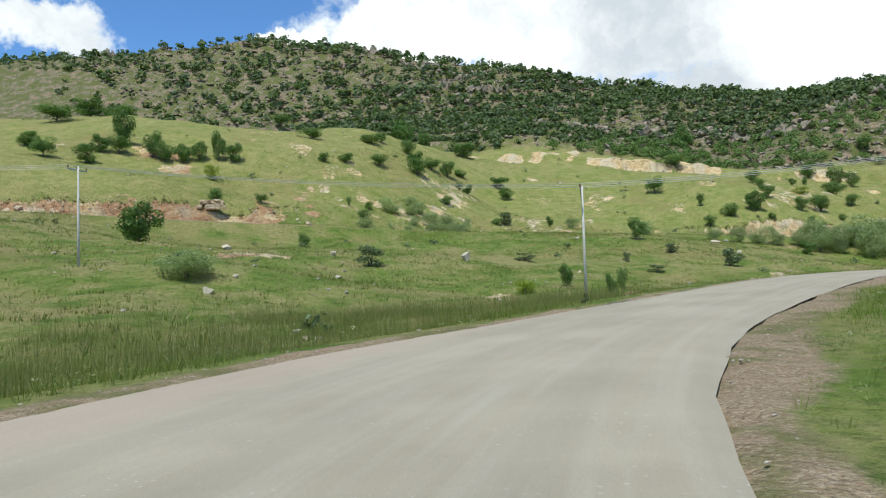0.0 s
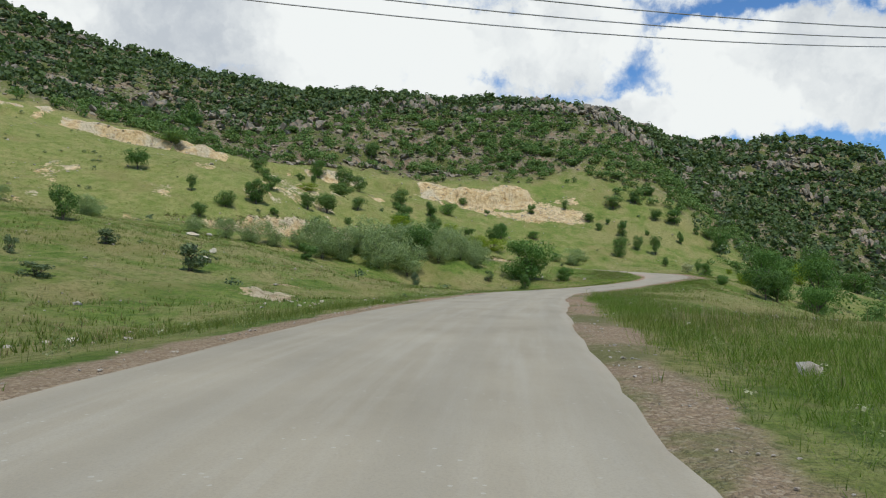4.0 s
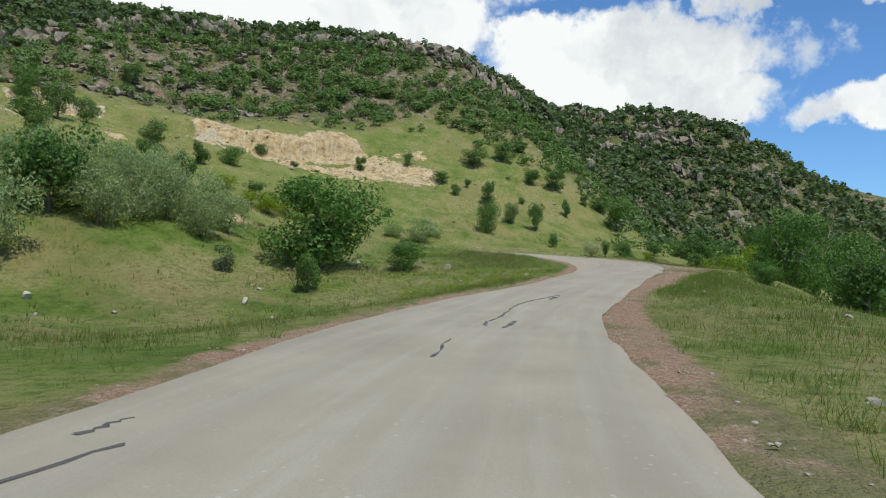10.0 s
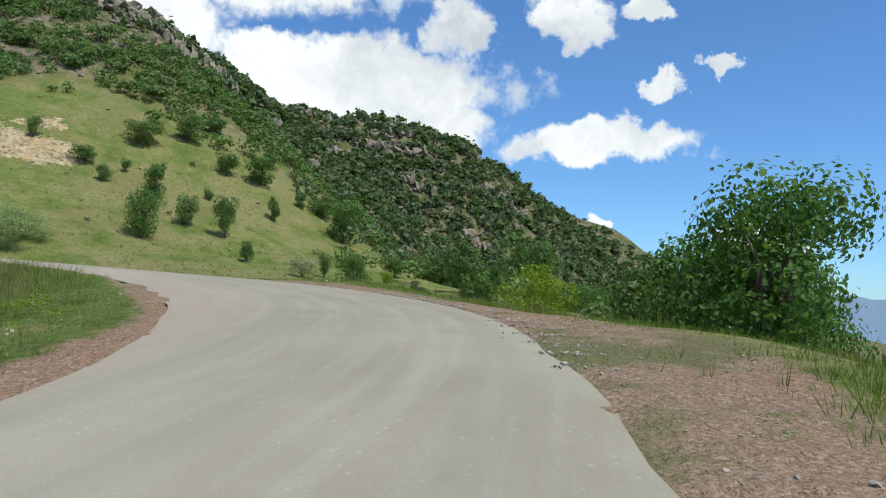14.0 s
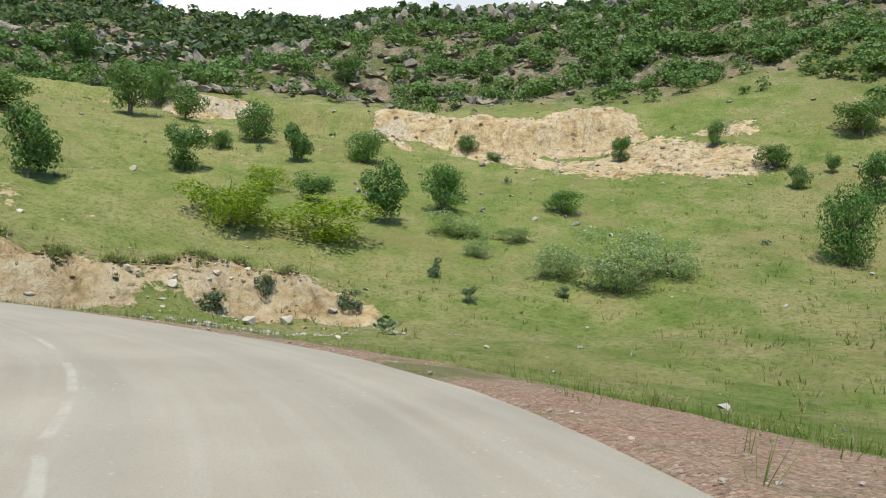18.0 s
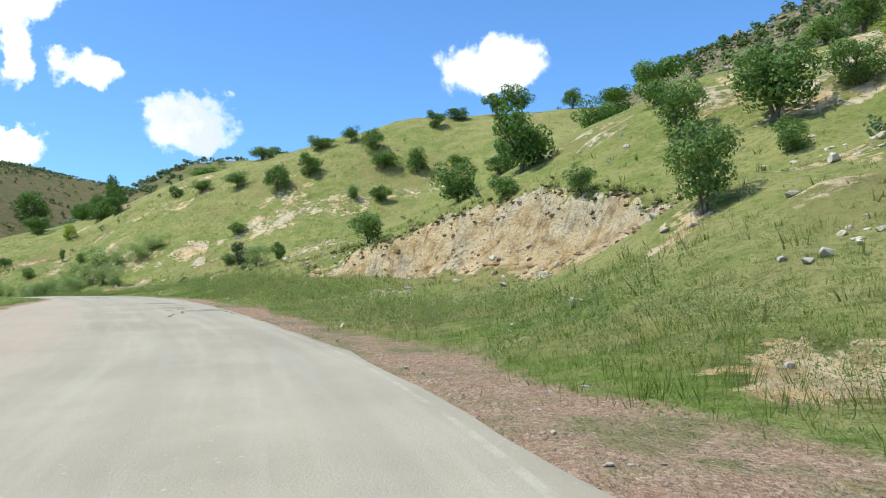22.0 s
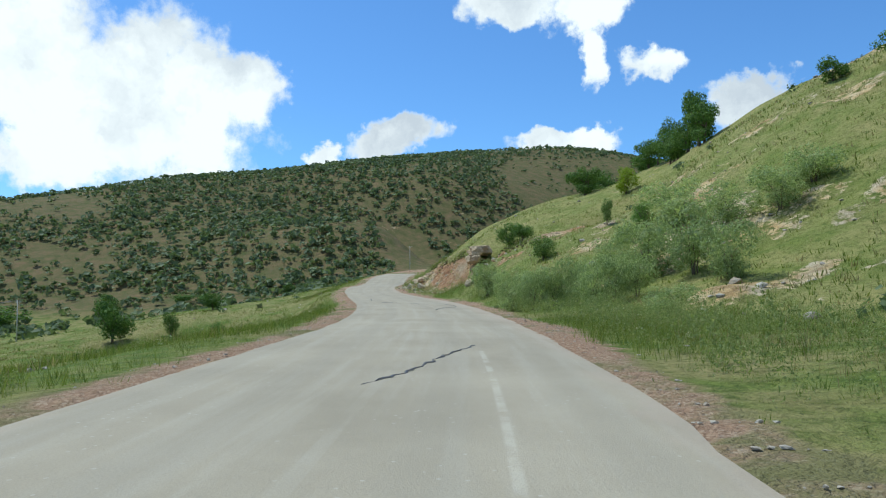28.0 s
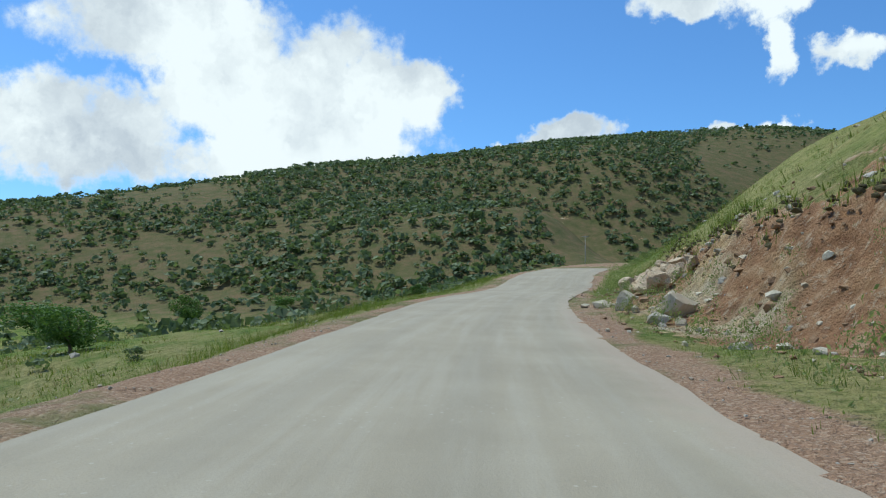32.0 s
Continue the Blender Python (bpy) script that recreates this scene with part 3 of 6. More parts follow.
# the raw bank above the upper road, the one at the bend and the red one further on
BANKS = [glide([(159, 58.4, 0), (161, 56, 0), (163.5, 53, 0), (166.6, 49.6, 0), (168.6, 49.2, 0), (171.5, 46.6, 0), (174, 44.2, 0), (177, 41.2, 0), (180, 37.6, 0), (183, 33.4, 0), (185.6, 29.6, 0)], 1.5),
         glide([(203.5, 0.2, 0), (200.5, 3.0, 0), (197, 5, 0), (193.2, 8.4, 0)], 2.0),
         glide([(89, 100.2, 0), (84, 102.4, 0), (80, 104, 0), (76, 105.9, 0), (72, 107.6, 0), (67, 109.6, 0), (61.5, 112.4, 0), (56, 115.6, 0), (51, 118.8, 0), (44, 123.4, 0)], 1.5)]


# small earth scars and bare patches: x, y, reach
SCARS_A = [
    (120.2, 84.2, 2.0), (121.5, 87.1, 1.8), (123.6, 89.8, 1.6), (126.5, 91.8, 1.6), (128.4, 93.5, 1.4), (137.5, 73.0, 1.3),
    (138.3, 75.5, 1.3), (137.8, 80.4, 1.2), (130.5, 95.2, 1.6), (95.4, 106.4, 2.0), (97.5, 108.1, 2.0), (124.6, 87.2, 1.5),
    (132.0, 97.3, 1.4), (158.9, 52.4, 1.5), (161.2, 53.2, 1.6), (106.4, 101.5, 3.0), (45.9, 59.3, 3.0), (83.5, 135.3, 5.0),
]
SCARS_B = [
    (86.7, 106.1, 2.5), (90.6, 97.4, 2.0), (81.6, 127.1, 4.0), (44.4, 28.6, 1.6), (40.9, 18.9, 1.5), (174.5, 83.1, 2.5),
    (260.3, -17.2, 3.0), (261.2, -4.1, 4.0), (194.4, 26.2, 1.6), (197.3, 25.0, 1.6), (198.2, 18.8, 1.5), (201.1, 12.4, 1.4),
    (199.6, 16.0, 1.2), (191.1, 11.2, 1.3), (229.7, 24.4, 1.8), (236.5, 35.0, 2.0), (183.1, 23.7, 1.4), (183.4, 8.4, 1.2),
    (182.1, 109.6, 2.0),
    (192.0, 10.3, 1.3), (198.9, 14.9, 0.9), (200.5, 12.8, 1.0), (202.0, 12.2, 0.9), (194.5, 23.0, 1.0), (182.7, 21.5, 0.8), (183.9, 8.7, 1.0), (188.0, 12.5, 0.6), (96.4, 22.4, 1.3), (85.9, 20.7, 1.7), (91.7, 15.8, 0.9), (141.9, 33.9, 1.0), (45.4, 23.8, 1.2), (46.6, 31.3, 1.0),
    (99.2, 108.1, 1.5), (101.4, 107.2, 1.6), (101.2, 102.6, 1.2), (104.8, 99.6, 1.2), (99.8, 99.7, 1.0), (102.1, 94.1, 1.0), (134.8, 100.9, 1.6), (130.2, 100.9, 1.4), (156.9, 55.4, 1.2), (158.1, 56.5, 1.0),
    (121.5, 96.0, 1.8), (124.6, 96.5, 1.8), (126.5, 97.8, 1.4), (133.0, 86.5, 1.3), (140.5, 71.0, 1.2), (120.0, 93.0, 1.2), (138.6, 74.8, 1.2), (124.0, 94.3, 1.4), (129.4, 99.1, 1.6),
]


def rocky(x, y):
    """How far a spot belongs to the craggy mountain above the meadows (0 to 1)."""
    d, who = to_line(x, y, BAND)
    b = BAND[who]
    beyond = (x - b[:, 0]) * 0.86 + (y - b[:, 1]) * 0.3
    east = smooth01(beyond, 3, 17)
    ridge = smooth01((x - 262) * 0.8 + (y + 45) * -0.45, -8, 25) * smooth01(x, 230, 262)
    return np.maximum(east, ridge)


def scarp(x, y, line, up, amp, wide, seed):
    """The broken step of a raw bank: lifts the ground above its line and lowers it below."""
    d, who = to_line(x, y, line)
    s = (x - line[who, 0]) * up[0] + (y - line[who, 1]) * up[1] + 1.1 * fractal(x, y, 5, seed, 3)
    keep = np.exp(-(d / wide) ** 2)
    return amp * (smooth01(s, -1.2, 0.9) * 2 - 1) * keep * (0.75 + 0.5 * fractal(x, y, 11, seed + 7, 3))


def cut_face(x, y, line, up, drop, seed):
    """A raw face below a crest line: how far it lowers the ground, and where the earth lies bare."""
    d, who = to_line(x, y, line)
    s = (x - line[who, 0]) * up[0] + (y - line[who, 1]) * up[1] + 0.75 * fractal(x, y, 4.5, seed, 3)
    keep = smooth01(np.minimum(who, len(line) - 1 - who), 0, 4) * (1 - smooth01(d, 7.5, 10))
    low = drop * smooth01(s, -9.0, -3.0) * (1 - smooth01(s, -1.7, 0.0)) * keep * (0.85 + 0.3 * fractal(x, y, 7, seed + 3, 3))
    return low, keep * smooth01(s, -4.4, -2.6) * (1 - smooth01(s, -0.1, 0.5))


def land(x, y):
    """Height of the ground, and masks: verge dirt, raw earth, crag."""
    x, y = np.atleast_1d(np.asarray(x, float)), np.atleast_1d(np.asarray(y, float))
    z = WEIGHT[-3] + WEIGHT[-2] * x / 100 + WEIGHT[-1] * y / 100
    for (px, py, _), w in zip(MASTS, WEIGHT):
        r2 = ((x - px) ** 2 + (y - py) ** 2) / 1e4
        z = z + w * 0.5 * r2 * np.log(r2 + 1e-9)
    crag = rocky(x, y)
    near = (x > -400) & (x < 800) & (y > -500) & (y < 900)
    z = z + np.where(near, crag * (4.5 * fractal(x, y, 55, 3) + 2.2 * np.abs(fractal(x, y, 17, 8))), 0)
    step = 9.0
    ledge = (np.floor(z / step) + smooth01((z / step) % 1.0, 0.55, 0.9)) * step
    z = z + crag * 0.55 * (ledge - z) * smooth01(fractal(x, y, 70, 21), -0.5, 0.5)
    d, who = to_line(x, y, LINE)
    r = LINE[who]
    nxt = LINE[np.minimum(who + 1, len(LINE) - 1)] - LINE[np.maximum(who - 1, 0)]
    side = (nxt[:, 0] * (y - r[:, 1]) - nxt[:, 1] * (x - r[:, 0])) / np.maximum(np.hypot(nxt[:, 0], nxt[:, 1]), 1e-6)
    d = d - np.where(side > 0, REACH_L[who], REACH_R[who]) + HALF
    open_ground = smooth01(d, 5, 16)
    z = z + open_ground * (1 - crag) * (0.55 * fractal(x, y, 16, 31) + 0.16 * fractal(x, y, 4.2, 5, 3))
    raw = 0 * z
    bd, _ = to_line(x, y, BANKS[1])
    raw = np.maximum(raw, smooth01(-bd + 2.4 * fractal(x, y, 6, 41, 4), -4.4, -1.0))
    lower = 0 * z
    for bank, up, drop, seed in ((BANKS[0], (0.73, 0.69), 2.3, 43), (BANKS[2], (0.47, 0.88), 1.5, 44)):
        low, bare = cut_face(x, y, bank, up, drop, seed)
        lower, raw = lower + low, np.maximum(raw, bare)
    bd, _ = to_line(x, y, BAND)
    raw = np.maximum(raw, smooth01(-bd + 5.0 * fractal(x, y, 12, 51, 4) + 1.5 * fractal(x, y, 3.5, 53, 2) - 0.7 + 1.8 * smooth01(-y, -40, -10), -3.3, -0.8))
    ragged = 1.15 + 0.7 * fractal(x, y, 3.5, 66, 3)
    for sx, sy, reach in SCARS_A + SCARS_B:
        near = (np.abs(x - sx) < 14) & (np.abs(y - sy) < 14)
        if near.any():
            raw[near] = np.maximum(raw[near], 0.72 * smooth01(reach * ragged[near] - np.hypot((x[near] - sx) * 1.3, y[near] - sy), -0.5 * reach, 0.7 * reach))
    above = (side < 0) * smooth01(who, 236, 262) * smooth01(d, 7, 11) * (1 - smooth01(d, 45, 75))
    bare = smooth01(fractal(x * 0.8 + y * 0.55, (y * 0.8 - x * 0.55) * 2.1, 11, 131, 4), 0.42, 0.85)
    raw = np.maximum(raw, 0.52 * above * bare)
    bd, _ = to_line(x, y, TALUS)
    raw = np.maximum(raw, 0.78 * smooth01(-bd + 3.6 * fractal(x, y, 9, 58, 4), -8.5, -2.0))
    z = z + raw * 0.4 * fractal(x, y, 2.6, 61, 3)
    z = z + scarp(x, y, BAND, (0.94, 0.34), 1.7, 8.0, 41)
    z = z + scarp(x, y, BANKS[1], (0.65, 0.76), 0.9, 4.5, 47) * smooth01(d, 4.5, 8) - lower * smooth01(d, 4.5, 8)
    verge = HALF + 0.75 + 0.45 * fractal(x, y, 6, 71, 3) + (0.45 + 2.0 * smooth01(-np.abs(who - 226), -32, -20) + 0.5 * smooth01(who, 246, 262) - 0.75 * smooth01(who, 285, 300)) * (side < 0) + 0.55 * smooth01(who, 325, 350) * (side > 0)
    flat = smooth01(d, HALF + 0.2, 9.5)
    bed = r[:, 2] - 0.065 - 0.06 * smooth01(d, HALF, HALF + 1.5) + 0.03 * fractal(x, y, 1.4, 81, 2) * smooth01(d, HALF, HALF + 0.6)
    z = bed * (1 - flat) + z * flat
    z = np.where(d < HALF + 0.05, r[:, 2] - 0.15, z)
    dirt = smooth01(verge - d, -0.7, 0.7) * smooth01(x, -30, -8)
    return z, dirt, raw, crag, d


def height(x, y):
    return float(land(x, y)[0][0])


# ---- ground sheet and road ----
def part(name, bm, mat, parent=None, label="", smooth=False):
    """Links a bmesh as one mesh object under a thing or part."""
    me = bpy.data.meshes.new(name)
    bm.to_mesh(me)
    bm.free()
    return part_of(name, me, mat, parent, label, smooth)


def part_of(name, me, mat, parent=None, label="", smooth=False):
    if mat is not None and not me.materials:
        me.materials.append(mat)
    if smooth:
        me.polygons.foreach_set("use_smooth", [True] * len(me.polygons))
    ob = new(name, me)
    if parent is not None:
        ob.parent = parent
    if label:
        tagged(ob, label)
    return ob


def mesh_of(name, verts, faces):
    """A mesh from arrays of corners and of equal-sided faces."""
    me = bpy.data.meshes.new(name)
    verts, faces = np.asarray(verts, np.float32), np.asarray(faces, np.int32)
    k = faces.shape[1]
    me.vertices.add(len(verts))
    me.vertices.foreach_set("co", verts.ravel())
    me.loops.add(faces.size)
    me.loops.foreach_set("vertex_index", faces.ravel())
    me.polygons.add(len(faces))
    me.polygons.foreach_set("loop_start", np.arange(0, faces.size, k, dtype=np.int32))
    me.polygons.foreach_set("use_smooth", np.zeros(len(faces), bool))
    me.update(calc_edges=True)
    return me


def spread(lo, hi, step, growth, far):
    """Coordinates that are even from lo to hi and widen outside, out to far."""
    out, s = [], step
    edge = 0.0
    while edge < far:
        s *= growth
        edge += s
        out.append(edge)
    out = np.array(out)
    return np.concatenate([lo - out[::-1], np.arange(lo, hi, step), hi + out])


def make_ground():
    xs, ys = spread(-10, 262, 0.62, 1.05, 3600), spread(-36, 128, 0.62, 1.05, 3600)
    gx, gy = np.meshgrid(xs, ys)
    x, y = gx.ravel(), gy.ravel()
    z, dirt, raw, crag, d = land(x, y)
    out = np.maximum(np.abs(x - 50), np.abs(y - 150))
    z = z * (1 - smooth01(out, 1700, 3200)) + smooth01(out, 1700, 3200) * -80
    w, h = len(xs), len(ys)
    i = (np.arange(h - 1)[:, None] * w + np.arange(w - 1)[None]).ravel()
    me = mesh_of("ground", np.column_stack([x, y, z]), np.column_stack([i, i + 1, i + w + 1, i + w]))
    west = smooth01(-x + 0.25 * (y - 100), 0, 45) * smooth01(z, 3, 10)
    who = to_line(x, y, LINE[::3])[1] * 3
    ahead = LINE[np.minimum(who + 1, len(LINE) - 1)] - LINE[np.maximum(who - 1, 0)]
    right = (ahead[:, 0] * (y - LINE[who, 1]) - ahead[:, 1] * (x - LINE[who, 0])) < 0
    sere = right * np.maximum(smooth01(who, 225, 262), 0.3 * smooth01(who, 205, 225)) * smooth01(d, 6, 14) * (1 - smooth01(d, 110, 170))
    dry_mask = me.attributes.new("dryness", "FLOAT", "POINT")
    dry_mask.data.foreach_set("value", sere.astype(np.float32))
    mask = me.color_attributes.new("ground_mask", "FLOAT_COLOR", "POINT")
    mask.data.foreach_set("color", np.column_stack([dirt, raw, crag * (1 - west), west]).astype(np.float32).ravel())
    return tagged(part_of("ground", me, GROUND, smooth=True), "green hill meadows, raw earth banks and a rocky mountain", "ground", kind="structure")


def road_frame(line):
    t = np.gradient(line[:, :2], axis=0)
    t /= np.hypot(t[:, 0], t[:, 1])[:, None]
    return t, np.column_stack([-t[:, 1], t[:, 0]])


def make_road():
    t, left = road_frame(LINE)
    cols = np.linspace(-1, 1, 15)
    n = 300 + int(np.argmax(LINE[300:, 0] < 16))
    along = np.concatenate([[0], np.cumsum(np.hypot(*np.diff(LINE[:, :2], axis=0).T))])
    verts, lane, run, paint = [], [], [], []
    old = np.interp(np.arange(n), *np.array([(213, 0.25), (218, 0.75), (225, 0.8), (229, 1.38), (233, 1.2), (237, 0.95), (240, 0.63), (243, 0.05), (246, -1.15), (249, -1.8), (253, -1.9), (271, -1.75), (292, -1.6), (330, -1.6)]).T)
    old[:213], old[330:] = 9, 9
    for i, c in enumerate(LINE[:n]):
        for k, u in enumerate(cols):
            s = (REACH_L[i] if u > 0 else REACH_R[i]) * u
            if k in (0, 14):
                s += 0.07 * lattice(np.array([along[i] / 1.7]), np.array([k * 3.1]), 7)[0] + 0.02 * lattice(np.array([along[i] / 9]), np.array([k * 5.1]), 9)[0]
            z = c[2] - 0.012 * abs(s) - (0.045 if k in (0, 14) else 0.0)
            verts.append((c[0] + left[i, 0] * s, c[1] + left[i, 1] * s, z))
            lane.append(s)
            paint.append(s - old[i])
            run.append(along[i])
    w = len(cols)
    i = (np.arange(n - 1)[:, None] * w + np.arange(w - 1)[None]).ravel()
    me = mesh_of("road", verts, np.column_stack([i, i + w, i + w + 1, i + 1]))
    for name, vals in (("lane", lane), ("along", run), ("paint", paint)):
        a = me.attributes.new(name, "FLOAT", "POINT")
        a.data.foreach_set("value", np.array(vals, np.float32))
    ob = part_of("road", me, ASPHALT, smooth=True)
    me.flip_normals()
    return tagged(ob, "worn sandy-grey asphalt country road with crumbling edges", "road", kind="structure")


make_ground()
ROAD_SHEET = make_road()


# ---- where the trees and bushes stand: x, y, width, height ----
OAKS_A = [
    (175.4, 48.9, 4.9, 4.7), (174.7, 45.3, 1.9, 1.4), (179.6, 38.5, 1.5, 1.7), (184.2, 48.8, 3.6, 3.4), (190.3, 22.2, 1.3, 0.6), (202.1, 17.9, 3.8, 4.6),
    (208.2, 48.7, 2.0, 1.8), (215.5, 47.4, 1.3, 2.8), (224.3, 26.9, 3.9, 4.7), (164.7, 140.5, 6.3, 5.8), (161.0, 137.0, 5.6, 4.5), (174.7, 141.0, 4.4, 3.8),
    (182.4, 213.9, 6.8, 4.1), (154.2, 135.2, 5.0, 2.2), (157.8, 115.9, 3.4, 2.1), (233.0, 20.8, 3.5, 4.0), (232.2, 29.4, 2.6, 2.0), (221.0, 10.8, 3.1, 2.3),
    (254.8, -6.2, 2.5, 3.1), (248.8, 6.2, 1.8, 1.2), (274.1, 100.2, 7.8, 8.4), (249.4, -21.6, 3.5, 2.3), (247.9, -26.5, 1.3, 2.0), (241.7, -29.4, 3.1, 4.7),
]
OAKS_B = [
    (244.4, -36.5, 1.3, 1.6), (244.1, -45.1, 2.0, 3.6), (222.2, -36.1, 1.7, 2.2), (253.0, -40.5, 3.3, 3.6), (253.4, -45.8, 4.8, 4.8), (220.6, -52.5, 3.1, 2.6),
    (210.0, -55.4, 4.5, 6.0), (211.0, -60.2, 2.4, 4.1), (219.3, -70.2, 6.8, 9.0), (252.1, -51.5, 1.8, 2.6), (359.3, -132.8, 5.1, 5.9), (266.9, -41.6, 3.8, 2.9),
    (151.2, 115.3, 3.8, 3.8), (122.2, 111.4, 3.6, 3.0), (134.6, 111.5, 4.1, 3.8), (114.4, 113.9, 3.3, 2.2), (147.8, 106.6, 3.3, 2.5), (109.0, 114.9, 2.6, 1.8),
    (137.2, 124.3, 3.0, 3.0), (151.4, 128.3, 3.5, 3.3), (35.8, 92.6, 3.4, 2.5), (45.9, 77.4, 5.2, 5.0), (48.3, 83.2, 1.8, 2.8), (-108.1, 135.7, 6.6, 3.7),
]
OAKS_C = [
    (73.7, 137.1, 3.9, 3.6), (81.3, 132.2, 3.6, 5.1), (79.6, 139.5, 4.6, 7.2), (90.4, 124.3, 3.1, 5.6), (63.0, 136.7, 4.6, 3.5), (185.7, -42.2, 3.4, 4.2),
    (-114.0, 84.6, 17.0, 8.5), (-106.7, 113.1, 8.2, 7.5), (147.6, 1.1, 1.7, 2.2), (152.1, 16.8, 5.3, 5.6), (137.2, 30.4, 2.5, 2.5), (221.4, 4.8, 3.6, 4.7),
    (57.2, 31.4, 1.4, 2.1), (107.8, 47.1, 2.6, 3.3), (180.1, 73.6, 4.6, 4.3), (165.2, 109.4, 4.7, 3.3), (160.3, 103.9, 3.8, 3.2), (142.8, 81.9, 1.9, 2.4),
    (130.8, 107.9, 4.5, 4.0), (145.6, 115.7, 4.8, 3.1), (182.5, 133.0, 7.0, 4.7), (71.9, 79.7, 1.7, 2.0), (48.0, 23.0, 1.0, 1.4), (78.2, 108.4, 2.6, 2.5),
]
OAKS_D = [
    (84.5, 104.5, 2.2, 1.9), (67.9, 131.2, 4.4, 3.9), (82.5, 130.0, 4.0, 4.2), (85.0, 128.0, 3.8, 4.0), (87.5, 126.3, 3.6, 3.8), (76.5, 135.5, 4.0, 3.6),
    (92.5, 122.0, 3.4, 4.0),
]
PALE_OAKS_A = [
    (170.2, 52.7, 3.8, 3.1), (184.9, 41.5, 3.0, 3.4), (189.2, 38.6, 4.9, 4.0), (193.3, 39.9, 3.0, 2.6), (188.9, 34.2, 1.7, 1.7), (183.9, 23.0, 2.3, 2.7),
    (197.4, 33.7, 3.2, 2.9), (216.1, 41.0, 6.2, 4.0), (233.1, 89.3, 7.8, 3.4), (233.3, 43.1, 5.4, 5.7), (195.5, 53.3, 3.0, 2.0), (237.2, 29.1, 4.5, 4.8),
    (258.2, 13.3, 2.4, 2.4), (277.6, 43.1, 4.7, 5.1), (256.4, -15.8, 2.2, 2.9), (244.6, -23.7, 1.9, 2.5), (234.8, -32.1, 2.6, 4.0), (232.6, -36.1, 2.8, 4.8),
    (210.6, -40.5, 1.4, 2.5), (228.8, -62.9, 7.2, 4.8), (253.0, -55.2, 4.5, 3.7), (258.1, -29.6, 5.3, 3.8), (260.9, -36.3, 4.7, 4.3), (142.4, 120.3, 3.8, 4.3),
]
PALE_OAKS_B = [
    (143.7, 106.0, 1.9, 2.1), (132.2, 122.9, 5.2, 2.1), (118.5, 128.3, 5.7, 2.4), (128.9, 98.7, 2.8, 2.1), (98.4, 93.7, 2.2, 1.8), (99.9, 98.8, 0.9, 1.9),
    (198.7, 55.7, 3.8, 3.4), (238.9, 40.4, 4.2, 4.8), (50.7, 23.4, 0.8, 1.7), (172.9, 60.0, 1.8, 3.0), (162.8, 54.6, 2.8, 2.6), (132.8, 88.7, 2.2, 1.6),
]
YELLOW_BUSHES = [
    (195.5, 24.8, 4.9, 3.3), (197.8, 44.7, 4.0, 1.8), (209.1, 8.9, 5.1, 3.9), (220.7, 15.1, 3.3, 2.4), (213.5, 4.9, 6.1, 3.0), (212.8, -48.0, 1.3, 1.8),
    (85.0, 118.9, 2.7, 3.2), (203.1, -59.6, 4.4, 4.8), (47.5, 29.4, 1.4, 1.5), (197.6, -41.2, 1.0, 1.3), (290.1, -120.1, 9.9, 7.0), (317.7, -150.1, 10.2, 6.8),
    (176.0, -40.0, 4.0, 3.5),
]
LEAFY_TREES = [
    (199.2, 24.4, 4.5, 3.7), (247.7, 53.5, 4.9, 4.9), (239.0, 16.7, 4.2, 3.6), (227.9, 2.8, 3.7, 4.8), (234.1, -5.5, 3.2, 2.1), (227.6, -26.2, 3.9, 5.8),
    (246.7, -56.4, 6.0, 7.0), (104.0, 97.7, 1.7, 1.6), (146.0, -26.2, 1.7, 1.4), (144.5, -25.6, 1.6, 1.4), (166.6, -48.2, 6.7, 9.0), (162.8, -40.1, 5.0, 6.6),
    (156.3, -5.4, 2.8, 2.5), (200.4, -39.2, 2.9, 3.4), (216.8, -77.7, 7.9, 5.3), (152.0, -41.0, 5.0, 5.0), (139.0, -36.0, 4.5, 4.5), (134.0, -42.0, 4.5, 4.5),
    (128.0, -37.0, 3.5, 3.2), (157.8, -35.6, 6.0, 6.4),
]
LOW_BUSHES = [
    (192.2, 15.9, 0.9, 0.9), (213.9, -3.0, 1.1, 1.4), (202.4, 1.0, 1.3, 1.2), (200.0, 2.1, 2.0, 1.3), (205.4, -2.1, 1.6, 1.2), (209.9, -6.8, 1.0, 1.1),
    (214.2, -10.9, 1.2, 0.9), (171.0, -30.2, 1.0, 0.6), (190.4, -43.7, 3.2, 1.6), (201.7, -32.6, 2.7, 1.3), (105.1, 83.5, 0.4, 0.3), (45.3, 95.2, 1.0, 0.7),
    (142.1, 16.4, 1.8, 2.5), (151.3, 6.3, 1.6, 1.8), (89.6, 40.6, 1.2, 1.5), (96.2, 30.1, 3.6, 2.7), (79.3, 49.1, 2.8, 1.1), (79.6, 32.6, 2.2, 1.0),
    (101.2, 39.5, 2.6, 1.7), (27.7, 14.4, 0.4, 0.5), (53.5, 50.2, 3.2, 2.2), (134.7, 87.7, 4.1, 3.5),
]
